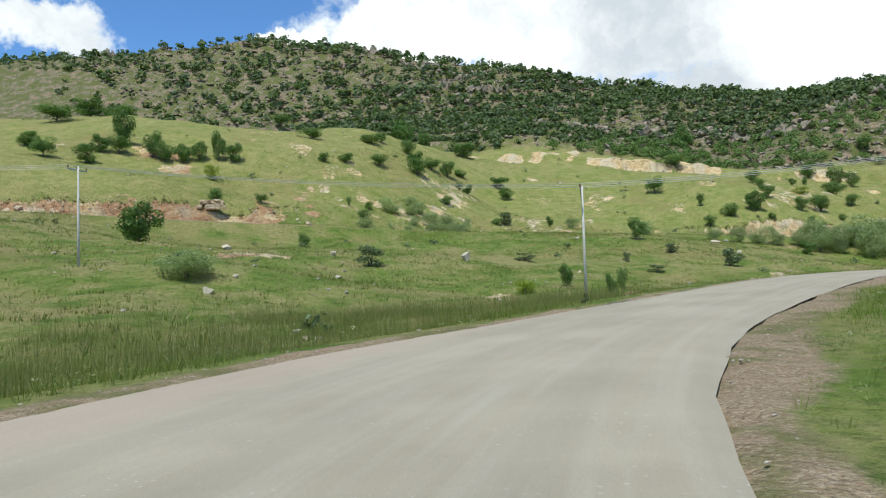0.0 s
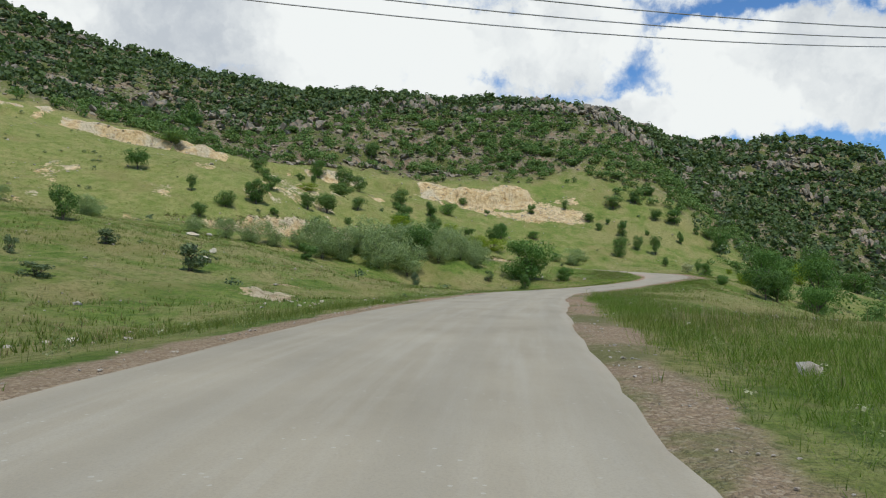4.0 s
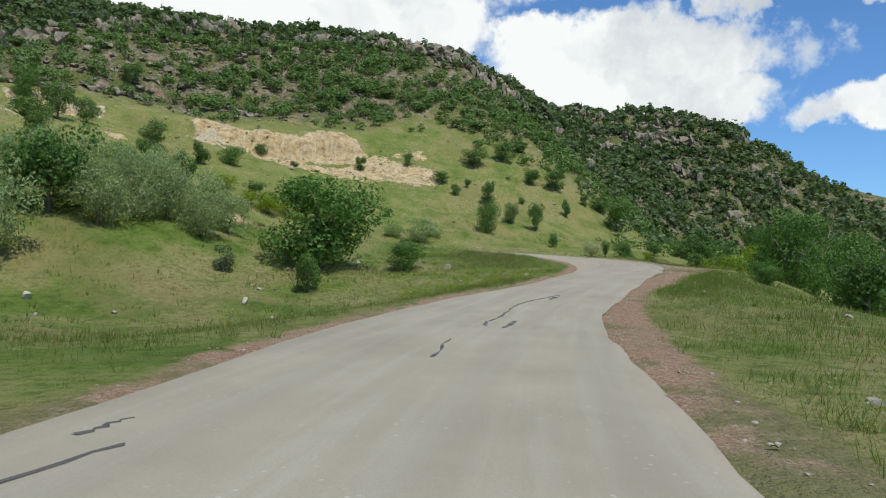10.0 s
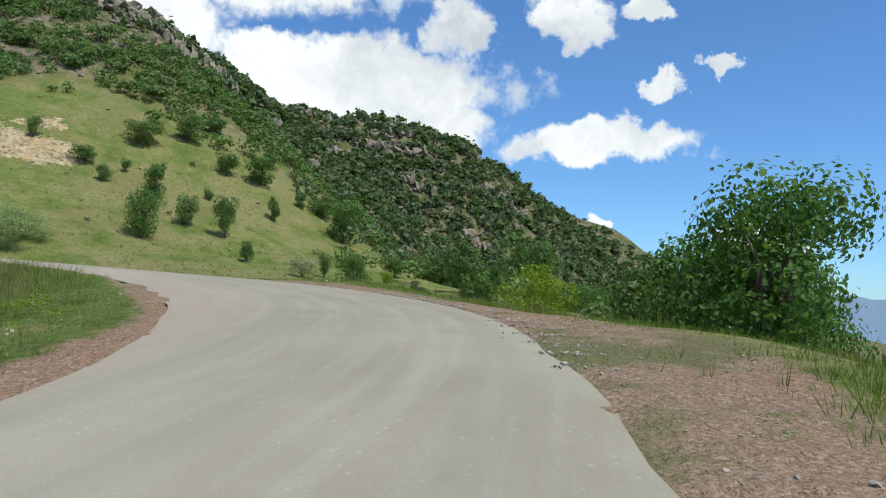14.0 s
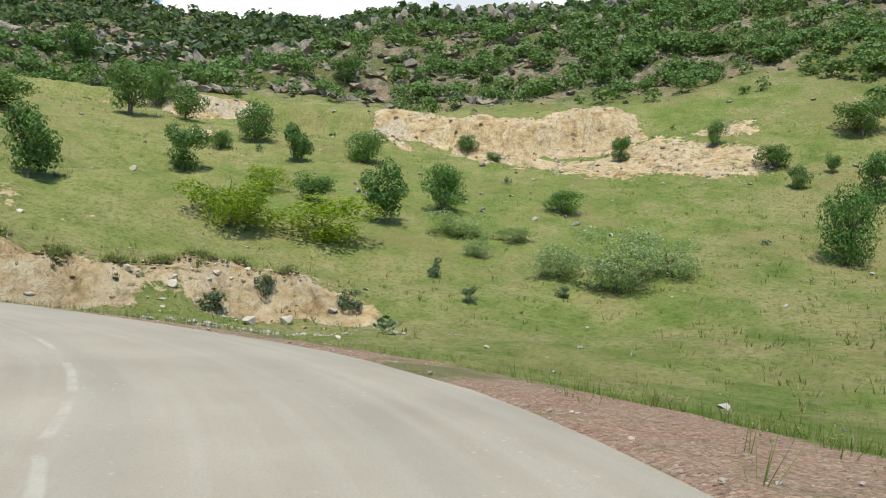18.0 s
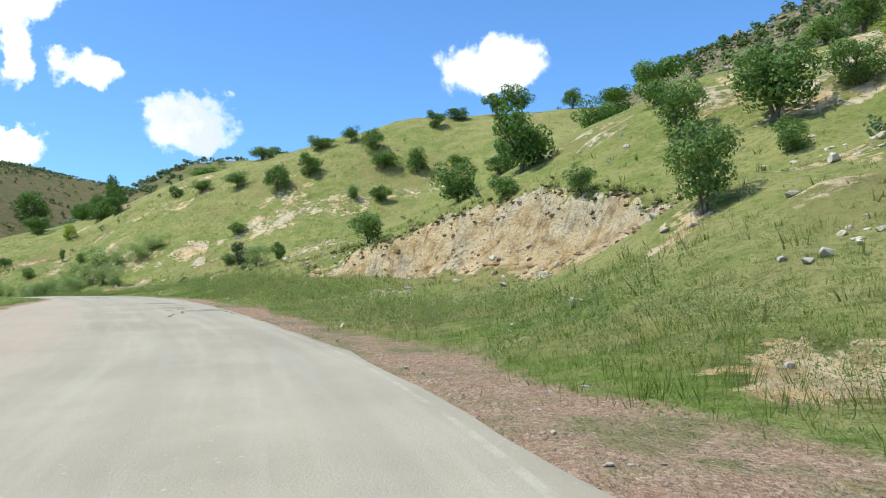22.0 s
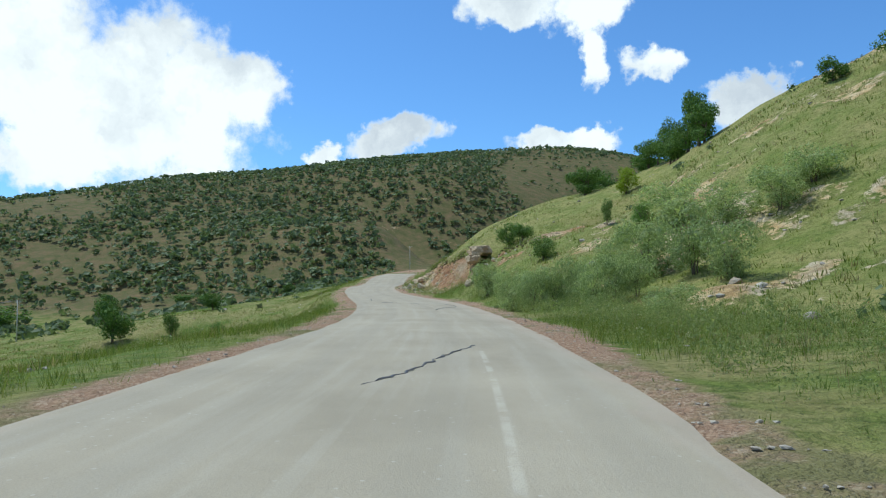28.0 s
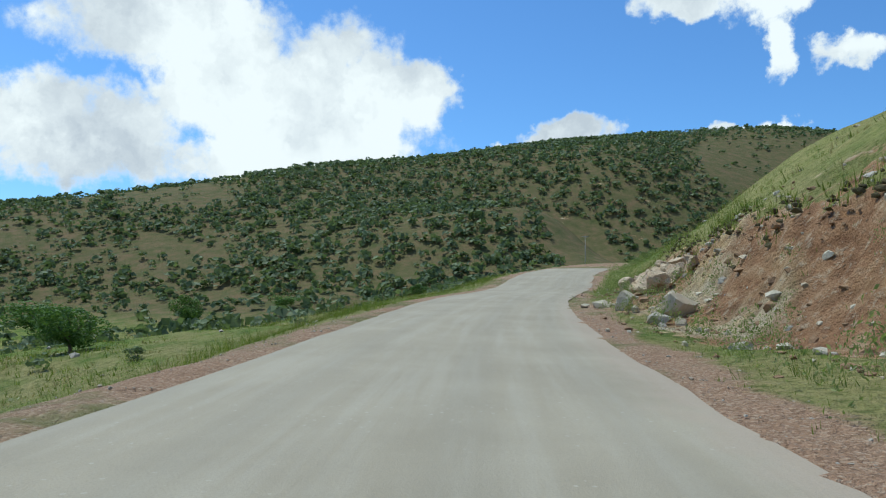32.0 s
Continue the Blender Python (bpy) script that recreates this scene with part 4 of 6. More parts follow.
WILLOWS_A = [
    (223.6, -0.6, 4.3, 1.8), (219.0, -3.6, 1.8, 1.6), (224.4, -4.5, 2.7, 1.2), (217.0, -9.8, 3.3, 2.4), (216.0, -13.5, 4.7, 3.9), (220.0, -15.9, 4.1, 2.6),
    (142.6, 76.5, 3.0, 2.5), (95.7, 90.7, 2.8, 2.9), (99.9, 88.4, 1.5, 1.8), (103.1, 87.4, 1.5, 1.9), (111.4, 88.9, 3.5, 3.5), (114.9, 88.0, 3.2, 3.8),
    (118.0, 86.2, 2.4, 2.7), (110.9, 86.8, 2.1, 2.1), (109.6, 85.6, 1.8, 1.8), (106.9, 85.3, 2.2, 2.1), (108.3, 95.8, 4.5, 3.0), (112.6, 94.6, 3.1, 2.4),
    (115.4, 95.2, 3.1, 2.7), (116.1, 97.6, 3.2, 2.5), (120.1, 78.9, 2.0, 1.3), (108.4, 81.7, 1.5, 2.0), (109.6, 82.0, 1.6, 2.3), (109.9, 83.3, 1.9, 2.6),
]
WILLOWS_B = [
    (111.4, 83.4, 1.8, 2.5), (113.3, 82.4, 1.7, 2.3), (113.6, 83.5, 1.9, 2.5), (114.1, 84.6, 1.9, 2.6), (107.7, 90.0, 2.4, 2.0), (150.2, 23.0, 6.9, 6.1),
    (146.3, 30.5, 6.2, 4.2), (30.0, 44.8, 4.4, 2.2), (120.3, 51.6, 3.1, 2.4), (123.1, 52.4, 2.8, 2.3), (124.5, 53.5, 2.4, 2.0),
]
FLOWERING = [
    (208.4, -37.6, 2.9, 2.3),
]
BIG_TREE = [
    (154.1, 0.5, 7.0, 6.2),
]
HOLLOW_OAKS = [
    (239.1, -73.8, 8.2, 7.3), (233.1, -62.1, 5.0, 3.3), (251.6, -78.4, 7.9, 7.2), (143.0, -31.0, 4.2, 4.6), (147.0, -34.0, 4.6, 4.8), (163.0, -39.0, 5.0, 5.0),
    (170.0, -43.0, 5.0, 5.0), (148.0, -48.0, 5.0, 5.0), (122.0, -46.0, 4.0, 4.0),
]
FAR_OAKS = [
    (49.3, 152.8, 5.0, 3.1), (31.3, 181.9, 9.1, 7.7), (-88.4, 162.8, 4.6, 3.8), (-208.6, 448.7, 26.1, 20.5), (82.4, 172.3, 8.4, 4.2), (96.4, 184.3, 9.1, 4.6),
    (112.5, 198.3, 8.4, 5.0), (65.2, 147.2, 4.7, 3.0),
]
HEDGE_WILLOWS_A = [
    (145.3, 17.9, 5.2, 5.7), (148.9, 20.0, 5.2, 5.7), (145.3, 22.0, 5.2, 5.7), (144.4, 30.2, 4.1, 5.7), (141.3, 29.2, 4.1, 4.5), (143.7, 26.9, 4.1, 5.0),
    (162.5, 10.0, 3.1, 4.1), (162.6, 7.5, 3.1, 3.2), (164.7, 8.9, 3.1, 3.6), (161.4, 11.6, 3.5, 4.9), (160.8, 14.3, 3.5, 3.8), (158.7, 12.5, 3.5, 4.3),
    (156.1, 17.7, 3.5, 5.1), (157.0, 15.0, 3.5, 4.1), (158.8, 17.1, 3.5, 4.6), (154.6, 19.2, 3.5, 4.9), (154.6, 22.0, 3.5, 3.8), (152.2, 20.6, 3.5, 4.3),
    (149.9, 25.5, 3.1, 4.3), (150.2, 23.0, 3.1, 3.4), (152.2, 24.5, 3.1, 3.9), (147.7, 26.9, 3.1, 3.8), (148.3, 29.3, 3.1, 3.0), (145.9, 28.6, 3.1, 3.4),
]
HEDGE_WILLOWS_B = [
    (143.9, 33.1, 2.8, 3.4), (142.6, 31.2, 2.8, 2.7), (144.9, 31.1, 2.8, 3.0), (156.3, 10.7, 3.1, 4.1), (155.9, 8.2, 3.1, 3.2), (158.2, 9.1, 3.1, 3.6),
    (154.6, 12.3, 3.6, 4.6), (154.7, 15.2, 3.6, 3.6), (152.1, 13.8, 3.6, 4.2), (141.5, 36.0, 3.4, 3.6), (139.0, 38.5, 3.2, 3.4), (137.0, 41.2, 3.0, 3.0),
    (134.2, 44.4, 2.8, 2.6),
]


# ---- trees and bushes ----
RNG = np.random.default_rng(11)


def unit_dirs(n, rng):
    v = rng.normal(size=(n, 3))
    return v / np.linalg.norm(v, axis=1)[:, None]


def leaf_quads(centres, out, size, rng, slim=0.55, loose=0.55):
    """Small four-cornered leaves at the centres, turned mostly outwards."""
    n = len(centres)
    nrm = out + loose * unit_dirs(n, rng)
    nrm /= np.linalg.norm(nrm, axis=1)[:, None]
    a = np.cross(nrm, unit_dirs(n, rng))
    a /= np.linalg.norm(a, axis=1)[:, None] + 1e-9
    b = np.cross(nrm, a)
    s = (size * rng.uniform(0.6, 1.35, n))[:, None]
    v = np.stack([centres - a * s, centres - b * s * slim + nrm * s * 0.15, centres + a * s, centres + b * s * slim + nrm * s * 0.15], 1)
    return v.reshape(-1, 3), np.arange(4 * n).reshape(-1, 4)


def crown_points(n, rng, lobes, low, tall, wide=0.5):
    """Leaf places on a crown of uneven lobes within a unit box that stands on its base."""
    mids, sizes = [], []
    for k in range(lobes):
        u = (k + 0.5) / lobes
        h = low + (tall - low) * rng.uniform(0.12, 0.86)
        fat = math.sin(math.pi * min(1, max(0.08, (h - low) / (1.04 - low)))) ** 0.6
        ang = 2.4 * k + rng.uniform(-0.5, 0.5)
        rad = wide * rng.uniform(0.15, 0.72) * fat
        mids.append((rad * math.cos(ang), rad * math.sin(ang), h))
        sizes.append(rng.uniform(0.15, 0.25) * (0.75 + 0.4 * (1 - u)))
    mids, sizes = np.array(mids), np.array(sizes)
    who = rng.choice(lobes, n, p=sizes ** 2 / (sizes ** 2).sum())
    d = unit_dirs(n, rng)
    r = sizes[who] * rng.uniform(0.55, 1.0, n) ** 0.45 * (1 + 0.22 * np.sin(7 * d[:, 0] + who) * np.sin(6 * d[:, 2] + 2 * who))
    p = mids[who] + d * r[:, None] * (1, 1, 0.85)
    p[:, 2] = np.maximum(p[:, 2], low * rng.uniform(0.5, 1.1, n))
    return p, d


def tube(bm, path, radii, sides=7):
    rings = []
    for i, (p, r) in enumerate(zip(path, radii)):
        p = Vector(p)
        way = (Vector(path[min(i + 1, len(path) - 1)]) - Vector(path[max(i - 1, 0)])).normalized()
        side = way.cross(Vector((0.3, 1, 0.1))).normalized()
        up = way.cross(side)
        rings.append([bm.verts.new(p + (side * math.cos(a) + up * math.sin(a)) * r) for a in (2 * math.pi * k / sides for k in range(sides))])
    for a, b in zip(rings, rings[1:]):
        for k in range(sides):
            bm.faces.new((a[k], a[(k + 1) % sides], b[(k + 1) % sides], b[k]))
    bm.faces.new(rings[-1])
    bm.faces.new(rings[0][::-1])


def make_tree(name, seed, leaves, mat, lobes=11, low=0.18, leaf=0.034, slim=0.55, stems=1, thick=0.035, wide=0.5):
    """A tree one metre wide and tall, to be scaled: trunk, limbs and crown."""
    rng = np.random.default_rng(seed)
    top = new(name)
    p, d = crown_points(leaves, rng, lobes, low, 0.95, wide)
    v, f = leaf_quads(p, d, leaf, rng, slim)
    for s in range(stems):
        a = 2 * math.pi * s / max(stems, 1) + rng.uniform(0, 1)
        lean = 0.02 if stems == 1 else 0.12
        bm = bmesh.new()
        path = [(0.02 * s * math.cos(a), 0.02 * s * math.sin(a), -0.06)]
        for h in (0.1, 0.22, 0.36, 0.5):
            path.append((lean * math.cos(a) * h * 2 + rng.uniform(-0.015, 0.015), lean * math.sin(a) * h * 2 + rng.uniform(-0.015, 0.015), h))
        tube(bm, path, [thick * q for q in (1.25, 1.0, 0.85, 0.65, 0.4)])
        part("trunk", bm, BARK, top, smooth=True)
    for k in range(5):
        a = 2 * math.pi * k / 5 + rng.uniform(-0.4, 0.4)
        h = rng.uniform(0.2, 0.42)
        bm = bmesh.new()
        r = rng.uniform(0.22, 0.36)
        tube(bm, [(0, 0, h), (0.35 * r * math.cos(a), 0.35 * r * math.sin(a), h + 0.12), (0.75 * r * math.cos(a + 0.2), 0.75 * r * math.sin(a + 0.2), h + 0.25), (r * math.cos(a), r * math.sin(a), h + 0.4)],
             [thick * q for q in (0.55, 0.42, 0.28, 0.12)], 5)
        part("limb", bm, BARK, top, smooth=True)
    part_of("crown", mesh_of("crown", v, f), mat, top)
    return top


def plant(rows, kinds, label, category, group, sink=0.12):
    """Stands one tree of the given kinds at each row (x, y, width, height)."""
    for i, (x, y, w, h) in enumerate(rows):
        m = pose(x, y, height(x, y) - sink, 0, 0, (i * 137.5) % 360) @ Matrix.Diagonal((w * 1.08, w * 1.08, h * 1.05, 1))
        proto = kinds[i % len(kinds)]
        if proto.get("placed"):
            ob = copy_thing(proto, m @ Matrix.Diagonal([1 / k for k in proto.scale] + [1]))
        else:
            ob, proto["placed"] = proto, 1
            ob.matrix_basis = m
        tagged(ob, label, category, group)


def grow_trees():
    oaks = [make_tree("oak_tree", 20 + k, 3600, OAK, 15 + 3 * (k % 3), 0.10 + 0.05 * (k % 3), 0.024, 0.65, stems=1 + (k % 2), thick=0.026, wide=0.56) for k in range(5)]
    plant(OAKS_A + OAKS_B + OAKS_C + OAKS_D + HOLLOW_OAKS + FAR_OAKS, oaks, "small round dark-green oak growing on the grassy hillside", "tree", "hillside oaks")
    plant(PALE_OAKS_A + PALE_OAKS_B, [make_tree("oak_tree", 30 + k, 3600, PALE_OAK, 16 + 3 * (k % 3), 0.08 + 0.05 * (k % 3), 0.024, 0.65, stems=1 + (k % 3), thick=0.024, wide=0.56) for k in range(4)], "small fresh-green oak with an open crown on the slope", "tree", "hillside oaks")
    plant(BIG_TREE, [make_tree("broadleaf_tree", 44, 9000, LUSH, 34, 0.0, 0.019, 0.6, stems=3, wide=0.62)], "big round fresh-green broadleaf tree inside the hairpin", "tree", "fresh-green trees")
    plant(LEAFY_TREES, [make_tree("broadleaf_tree", 40 + k, 6500, LUSH, 26, 0.04, 0.018, 0.6, stems=3, wide=0.56) for k in range(3)], "dense fresh-green broadleaf tree with a full crown", "tree", "fresh-green trees")
    plant(YELLOW_BUSHES, [make_tree("spring_bush", 50 + k, 3200, BRIGHT, 20, 0.0, 0.024, stems=3, thick=0.014, wide=0.62) for k in range(3)], "bright yellow-green spreading bush on the meadow slope", "bush", "yellow-green bushes")
    plant(WILLOWS_A + WILLOWS_B + HEDGE_WILLOWS_A + HEDGE_WILLOWS_B, [make_tree("willow_bush", 60 + k, 3600, SILVER, 20, 0.0, 0.027, 0.38, stems=4, thick=0.010, wide=0.62) for k in range(4)], "loose grey-green willow bush with thin upright stems", "bush", "willow bushes")
    plant(LOW_BUSHES, [make_tree("low_bush", 70 + k, 900, SCRUB, 8, 0.02, 0.04, stems=3, thick=0.02) for k in range(3)], "low dull-green thorny bush in the grass", "bush", "low bushes")
    plant(FLOWERING, [make_tree("flowering_shrub", 80, 2200, BLOSSOM, 12, 0.05, 0.026, stems=3, thick=0.014)], "shrub covered in cream-white blossom", "bush", "flowering shrubs")


def scatter(n, x0, x1, y0, y1, rng):
    return rng.uniform(x0, x1, n), rng.uniform(y0, y1, n)


def clumps(name, x, y, z, width, tall, mat, leaves, kinds, rng, label, leaf=0.19, loose=0.35, slim=0.85):
    """Many small far bushes in one mesh."""
    protos = []
    for k in range(kinds):
        own = np.random.default_rng(500 + k)
        p, d = crown_points(leaves, own, 7, 0.05, 0.95)
        body = unit_dirs(leaves // 2, own)
        body[:, 2] = np.abs(body[:, 2]) * 0.9 - 0.1
        p[:leaves // 2] = body * (0.40, 0.40, 0.42) * own.uniform(0.8, 1.12, (leaves // 2, 1)) + (0, 0, 0.42)
        d[:leaves // 2] = body
        v, _ = leaf_quads(p, d, leaf, np.random.default_rng(700 + k), slim, loose)
        protos.append(v)
    protos = np.array(protos)
    who = rng.integers(0, kinds, len(x))
    turn = rng.uniform(0, 6.283, len(x))
    v = protos[who]
    c, s = np.cos(turn)[:, None], np.sin(turn)[:, None]
    out = np.stack([(v[:, :, 0] * c - v[:, :, 1] * s) * width[:, None] + x[:, None], (v[:, :, 0] * s + v[:, :, 1] * c) * width[:, None] + y[:, None], v[:, :, 2] * tall[:, None] + z[:, None] - 0.1], 2)
    verts = out.reshape(-1, 3)
    me = mesh_of(name, verts, np.arange(len(verts)).reshape(-1, 4))
    return tagged(part_of(name, me, mat), label, "shrubs", kind="stuff")


def grow_scrub():
    rng = np.random.default_rng(5)
    x, y = scatter(120000, 200, 600, -420, 680, rng)
    z, dirt, raw, crag, d = land(x, y)
    back = land(x + 9 * (x - 150) / np.hypot(x - 150, y - 10), y + 9 * (y - 10) / np.hypot(x - 150, y - 10))[0]
    dens = crag * (0.84 + 0.75 * fractal(x, y, 34, 91, 3)) * (1 - raw)
    away = np.hypot(x - 160, y)
    keep = (rng.uniform(0, 1, len(x)) < (1 - 0.4 * smooth01(y, 40, 140)) * np.clip(dens, 0.15 * (crag > 0.3), 0.95) * (0.95 - 0.78 * smooth01(away, 150, 400))) & (d > 40) & ((back > z - 2.5) | (np.hypot(x - 185, y) < 120))
    keep &= np.hypot(x - 150, y - 20) < 470 + 180 * smooth01(y, 100, 350)
    x, y, z = x[keep], y[keep], z[keep]
    x, y, z = x[:21000], y[:21000], z[:21000]
    w = rng.uniform(2.0, 5.6, len(x)) * (0.85 + 0.55 * smooth01(np.hypot(x - 150, y), 150, 420))
    h = w * rng.uniform(0.65, 0.95, len(x))
    pale = rng.uniform(0, 1, len(x)) < 0.3
    close = np.hypot(x - 185, y) < 135
    clumps("near_scrub", x[close], y[close], z[close], w[close], h[close], PALE_OAK, 110, 9, rng, "rounded green oak scrub above the raw cut", 0.075, 0.45)
    pale, far = pale & ~close, ~pale & ~close
    for name, who, mat, label in (("mountain_scrub", far, FAR_OAK, "dark-green oak scrub dotted over the rocky mountain"), ("mountain_bushes", pale, SCRUB, "lighter olive-green bushes among the mountain oaks")):
        clumps(name, x[who], y[who], z[who], w[who], h[who], mat, 18, 9, rng, label, 0.19)
    x, y = scatter(52000, -440, 60, -60, 720, rng)
    z, dirt, raw, crag, d = land(x, y)
    west = smooth01(-x + 0.25 * (y - 100), 10, 60) * (0.25 + 0.75 * smooth01(z, 8, 16))
    bare = smooth01(0.6 * fractal(x, y, 120, 17, 3) + 1.3 * smooth01(y, 330, 430) * smooth01(x, -330, -200), 0.25, 0.7)
    back = land(x + 10 * (x - 80) / np.hypot(x - 80, y - 60), y + 10 * (y - 60) / np.hypot(x - 80, y - 60))[0]
    keep = (rng.uniform(0, 1, len(x)) < west * (0.9 - 0.8 * bare)) & (d > 25) & (back > z - 1.5)
    x, y, z = x[keep][:14000], y[keep][:14000], z[keep][:14000]
    w = rng.uniform(1.8, 4.6, len(x))
    clumps("valley_scrub", x, y, z, w, w * rng.uniform(0.6, 0.9, len(x)), SCRUB, 11, 7, rng, "grey-green scrub dotted over the far dry hillside", 0.25)
    x, y = scatter(5600, -60, 330, -330, 230, rng)
    z, dirt, raw, crag, d = land(x, y)
    green = (1 - crag) * (1 - raw) * smooth01(d, 9, 16)
    low = smooth01(-y, 28, 60) * smooth01(x, 20, 90)
    keep = rng.uniform(0, 1, len(x)) < green * (0.10 + 0.75 * low + 0.25 * smooth01(fractal(x, y, 30, 77), 0.2, 0.8))
    x, y, z = x[keep], y[keep], z[keep]
    big = smooth01(-y, 32, 60)
    w = rng.uniform(0.5, 1.5, len(x)) * (1 + 2.4 * big)
    lush = (big > 0.3) & (d[keep] < 75)
    clumps("valley_bushes", x[lush], y[lush], z[lush], w[lush], w[lush] * rng.uniform(0.6, 0.95, lush.sum()), PALE_OAK, 90, 7, rng, "green bushes filling the hollow below the road", 0.062, 0.5)
    x, y, z, w = x[~lush], y[~lush], z[~lush], w[~lush]
    clumps("meadow_scrub", x, y, z, w, w * rng.uniform(0.6, 0.95, len(x)), SCRUB, 38, 7, rng, "small dull-green shrubs strewn over the meadow slopes", 0.11, 0.5)


def blades(name, x, y, z, tall, width, per, mat, rng, label, spread_by, bend=0.35):
    """Tufts of single tapering blades in one mesh."""
    n = len(x) * per
    X, Y, Z = (np.repeat(v, per) for v in (x, y, z))
    H = np.repeat(tall, per) * rng.uniform(0.55, 1.15, n)
    R = np.repeat(spread_by, per)
    a = rng.uniform(0, 6.283, n)
    r = R * rng.uniform(0, 1, n)
    bx, by = X + r * np.cos(a), Y + r * np.sin(a)
    lean = bend * H * rng.uniform(0.1, 1.0, n)
    q = rng.uniform(0, 6.283, n)
    w = np.repeat(width, per) * rng.uniform(0.7, 1.4, n)
    dx, dy = np.cos(q) * w, np.sin(q) * w
    base = Z - 0.05
    v = np.stack([np.stack([bx - dx, by - dy, base], 1), np.stack([bx + dx, by + dy, base], 1),
                  np.stack([bx + lean * np.cos(a), by + lean * np.sin(a), base + H], 1)], 1).reshape(-1, 3)
    me = mesh_of(name, v, np.arange(3 * n).reshape(-1, 3))
    return tagged(part_of(name, me, mat), label, "grass", kind="stuff")


def grow_grass():
    rng = np.random.default_rng(9)
    pick = rng.integers(20, len(LINE) - 235, 125000)
    t, left = road_frame(LINE)
    off = np.where(rng.uniform(0, 1, len(pick)) < 0.72, rng.gamma(2.0, 2.2, len(pick)), rng.uniform(0, 34, len(pick))) + 0.5
    sgn = np.where(rng.uniform(0, 1, len(pick)) < 0.5, 1, -1)
    off = off + np.where(sgn > 0, REACH_L[pick], REACH_R[pick])
    x = LINE[pick, 0] + left[pick, 0] * off * sgn + rng.uniform(-0.6, 0.6, len(pick))
    y = LINE[pick, 1] + left[pick, 1] * off * sgn + rng.uniform(-0.6, 0.6, len(pick))
    z, dirt, raw, crag, d = land(x, y)
    rich = fractal(x, y, 7, 33, 3)
    keep = (d > 3.95) & (rng.uniform(0, 1, len(x)) < (1 - 0.93 * dirt) * (1 - 0.85 * raw) * (0.55 + 0.55 * rich))
    x, y, z, d, rich = x[keep], y[keep], z[keep], d[keep], rich[keep]
    far = smooth01(d, 9, 22)
    tall = (0.15 + 0.26 * np.clip(rich, 0, 1) + 0.16 * (rng.uniform(0, 1, len(x)) < 0.12)) * (1 - 0.2 * far)
    blades("meadow_grass", x, y, z, tall, 0.007 + 0.010 * far, 6, GRASS, rng, "rough green grass and weeds along the road", 0.16 + 0.22 * far, 0.7)
    few = (d > 6.0) & (rng.uniform(0, 1, len(x)) < 0.08 + 0.22 * smooth01(fractal(x, y, 11, 44, 3), 0.0, 0.6))
    blades("dry_stalks", x[few], y[few], z[few], tall[few] * 1.5 + 0.10, np.full(few.sum(), 0.005), 4, STRAW, rng, "dry straw-coloured stalks among the grass", np.full(few.sum(), 0.18), 0.2)
    gx, gy = rng.uniform(-16, 36, 24000), rng.uniform(9, 44, 24000)
    gz, _, _, _, gd = land(gx, gy)
    bed = (gd > 7.0) & (gd < 19 + 4 * fractal(gx, gy, 8, 3)) & (rng.uniform(0, 1, len(gx)) < 0.45 + 0.5 * fractal(gx, gy, 5, 12))
    blades("reed_bed", gx[bed], gy[bed], gz[bed], rng.uniform(0.5, 1.05, bed.sum()), np.full(bed.sum(), 0.006), 6, REED, rng, "tall green and straw-coloured reeds in the roadside ditch", np.full(bed.sum(), 0.35), 0.28)

    # the lush strip outside the hairpin
    q = rng.integers(203, 262, 19000)
    o = REACH_R[q] + 1.4 + rng.gamma(1.8, 2.9, len(q))
    lx, ly = LINE[q, 0] - left[q, 0] * o + rng.uniform(-0.5, 0.5, len(q)), LINE[q, 1] - left[q, 1] * o + rng.uniform(-0.5, 0.5, len(q))
    lz, dirt, raw, _, ld = land(lx, ly)
    ok = (ld > HALF + 0.8) & (rng.uniform(0, 1, len(q)) < (1 - 0.9 * dirt) * (1 - 0.8 * raw) * (0.6 + 0.6 * fractal(lx, ly, 5, 39, 3)))
    blades("hairpin_grass", lx[ok], ly[ok], lz[ok], rng.uniform(0.08, 0.27, ok.sum()), np.full(ok.sum(), 0.007), 6, LUSH_GRASS, rng, "thick fresh grass outside the hairpin", np.full(ok.sum(), 0.2), 0.75)
    # tall fresh grass outside the dirt of the lower road
    q = rng.integers(72, 205, 24000)
    o = REACH_R[q] + 1.3 + rng.gamma(1.7, 1.5, len(q))
    lx, ly = LINE[q, 0] - left[q, 0] * o + rng.uniform(-0.5, 0.5, len(q)), LINE[q, 1] - left[q, 1] * o + rng.uniform(-0.5, 0.5, len(q))
    lz, dirt, raw, _, ld = land(lx, ly)
    ok = (ld > HALF + 0.9) & (rng.uniform(0, 1, len(q)) < (1 - dirt) * (0.6 + 0.7 * fractal(lx, ly, 5, 49, 3)))
    blades("verge_grass", lx[ok], ly[ok], lz[ok], rng.uniform(0.10, 0.30, ok.sum()) * (1 + 0.7 * np.clip(fractal(lx[ok], ly[ok], 6, 52, 3), -0.6, 1)), np.full(ok.sum(), 0.007), 7, LUSH_GRASS, rng, "tall fresh-green grass beyond the verge of the lower road", np.full(ok.sum(), 0.24), 0.8)
    # rough tufts on the slopes round the bend
    sx, sy = scatter(26000, 100, 262, -45, 135, rng)
    sz, dirt, raw, crag, sd = land(sx, sy)
    ok = (sd > 8) & (rng.uniform(0, 1, len(sx)) < (1 - crag) * (1 - 0.7 * raw) * (0.45 + 0.6 * fractal(sx, sy, 12, 88, 3)))
    sx, sy, sz = sx[ok], sy[ok], sz[ok]
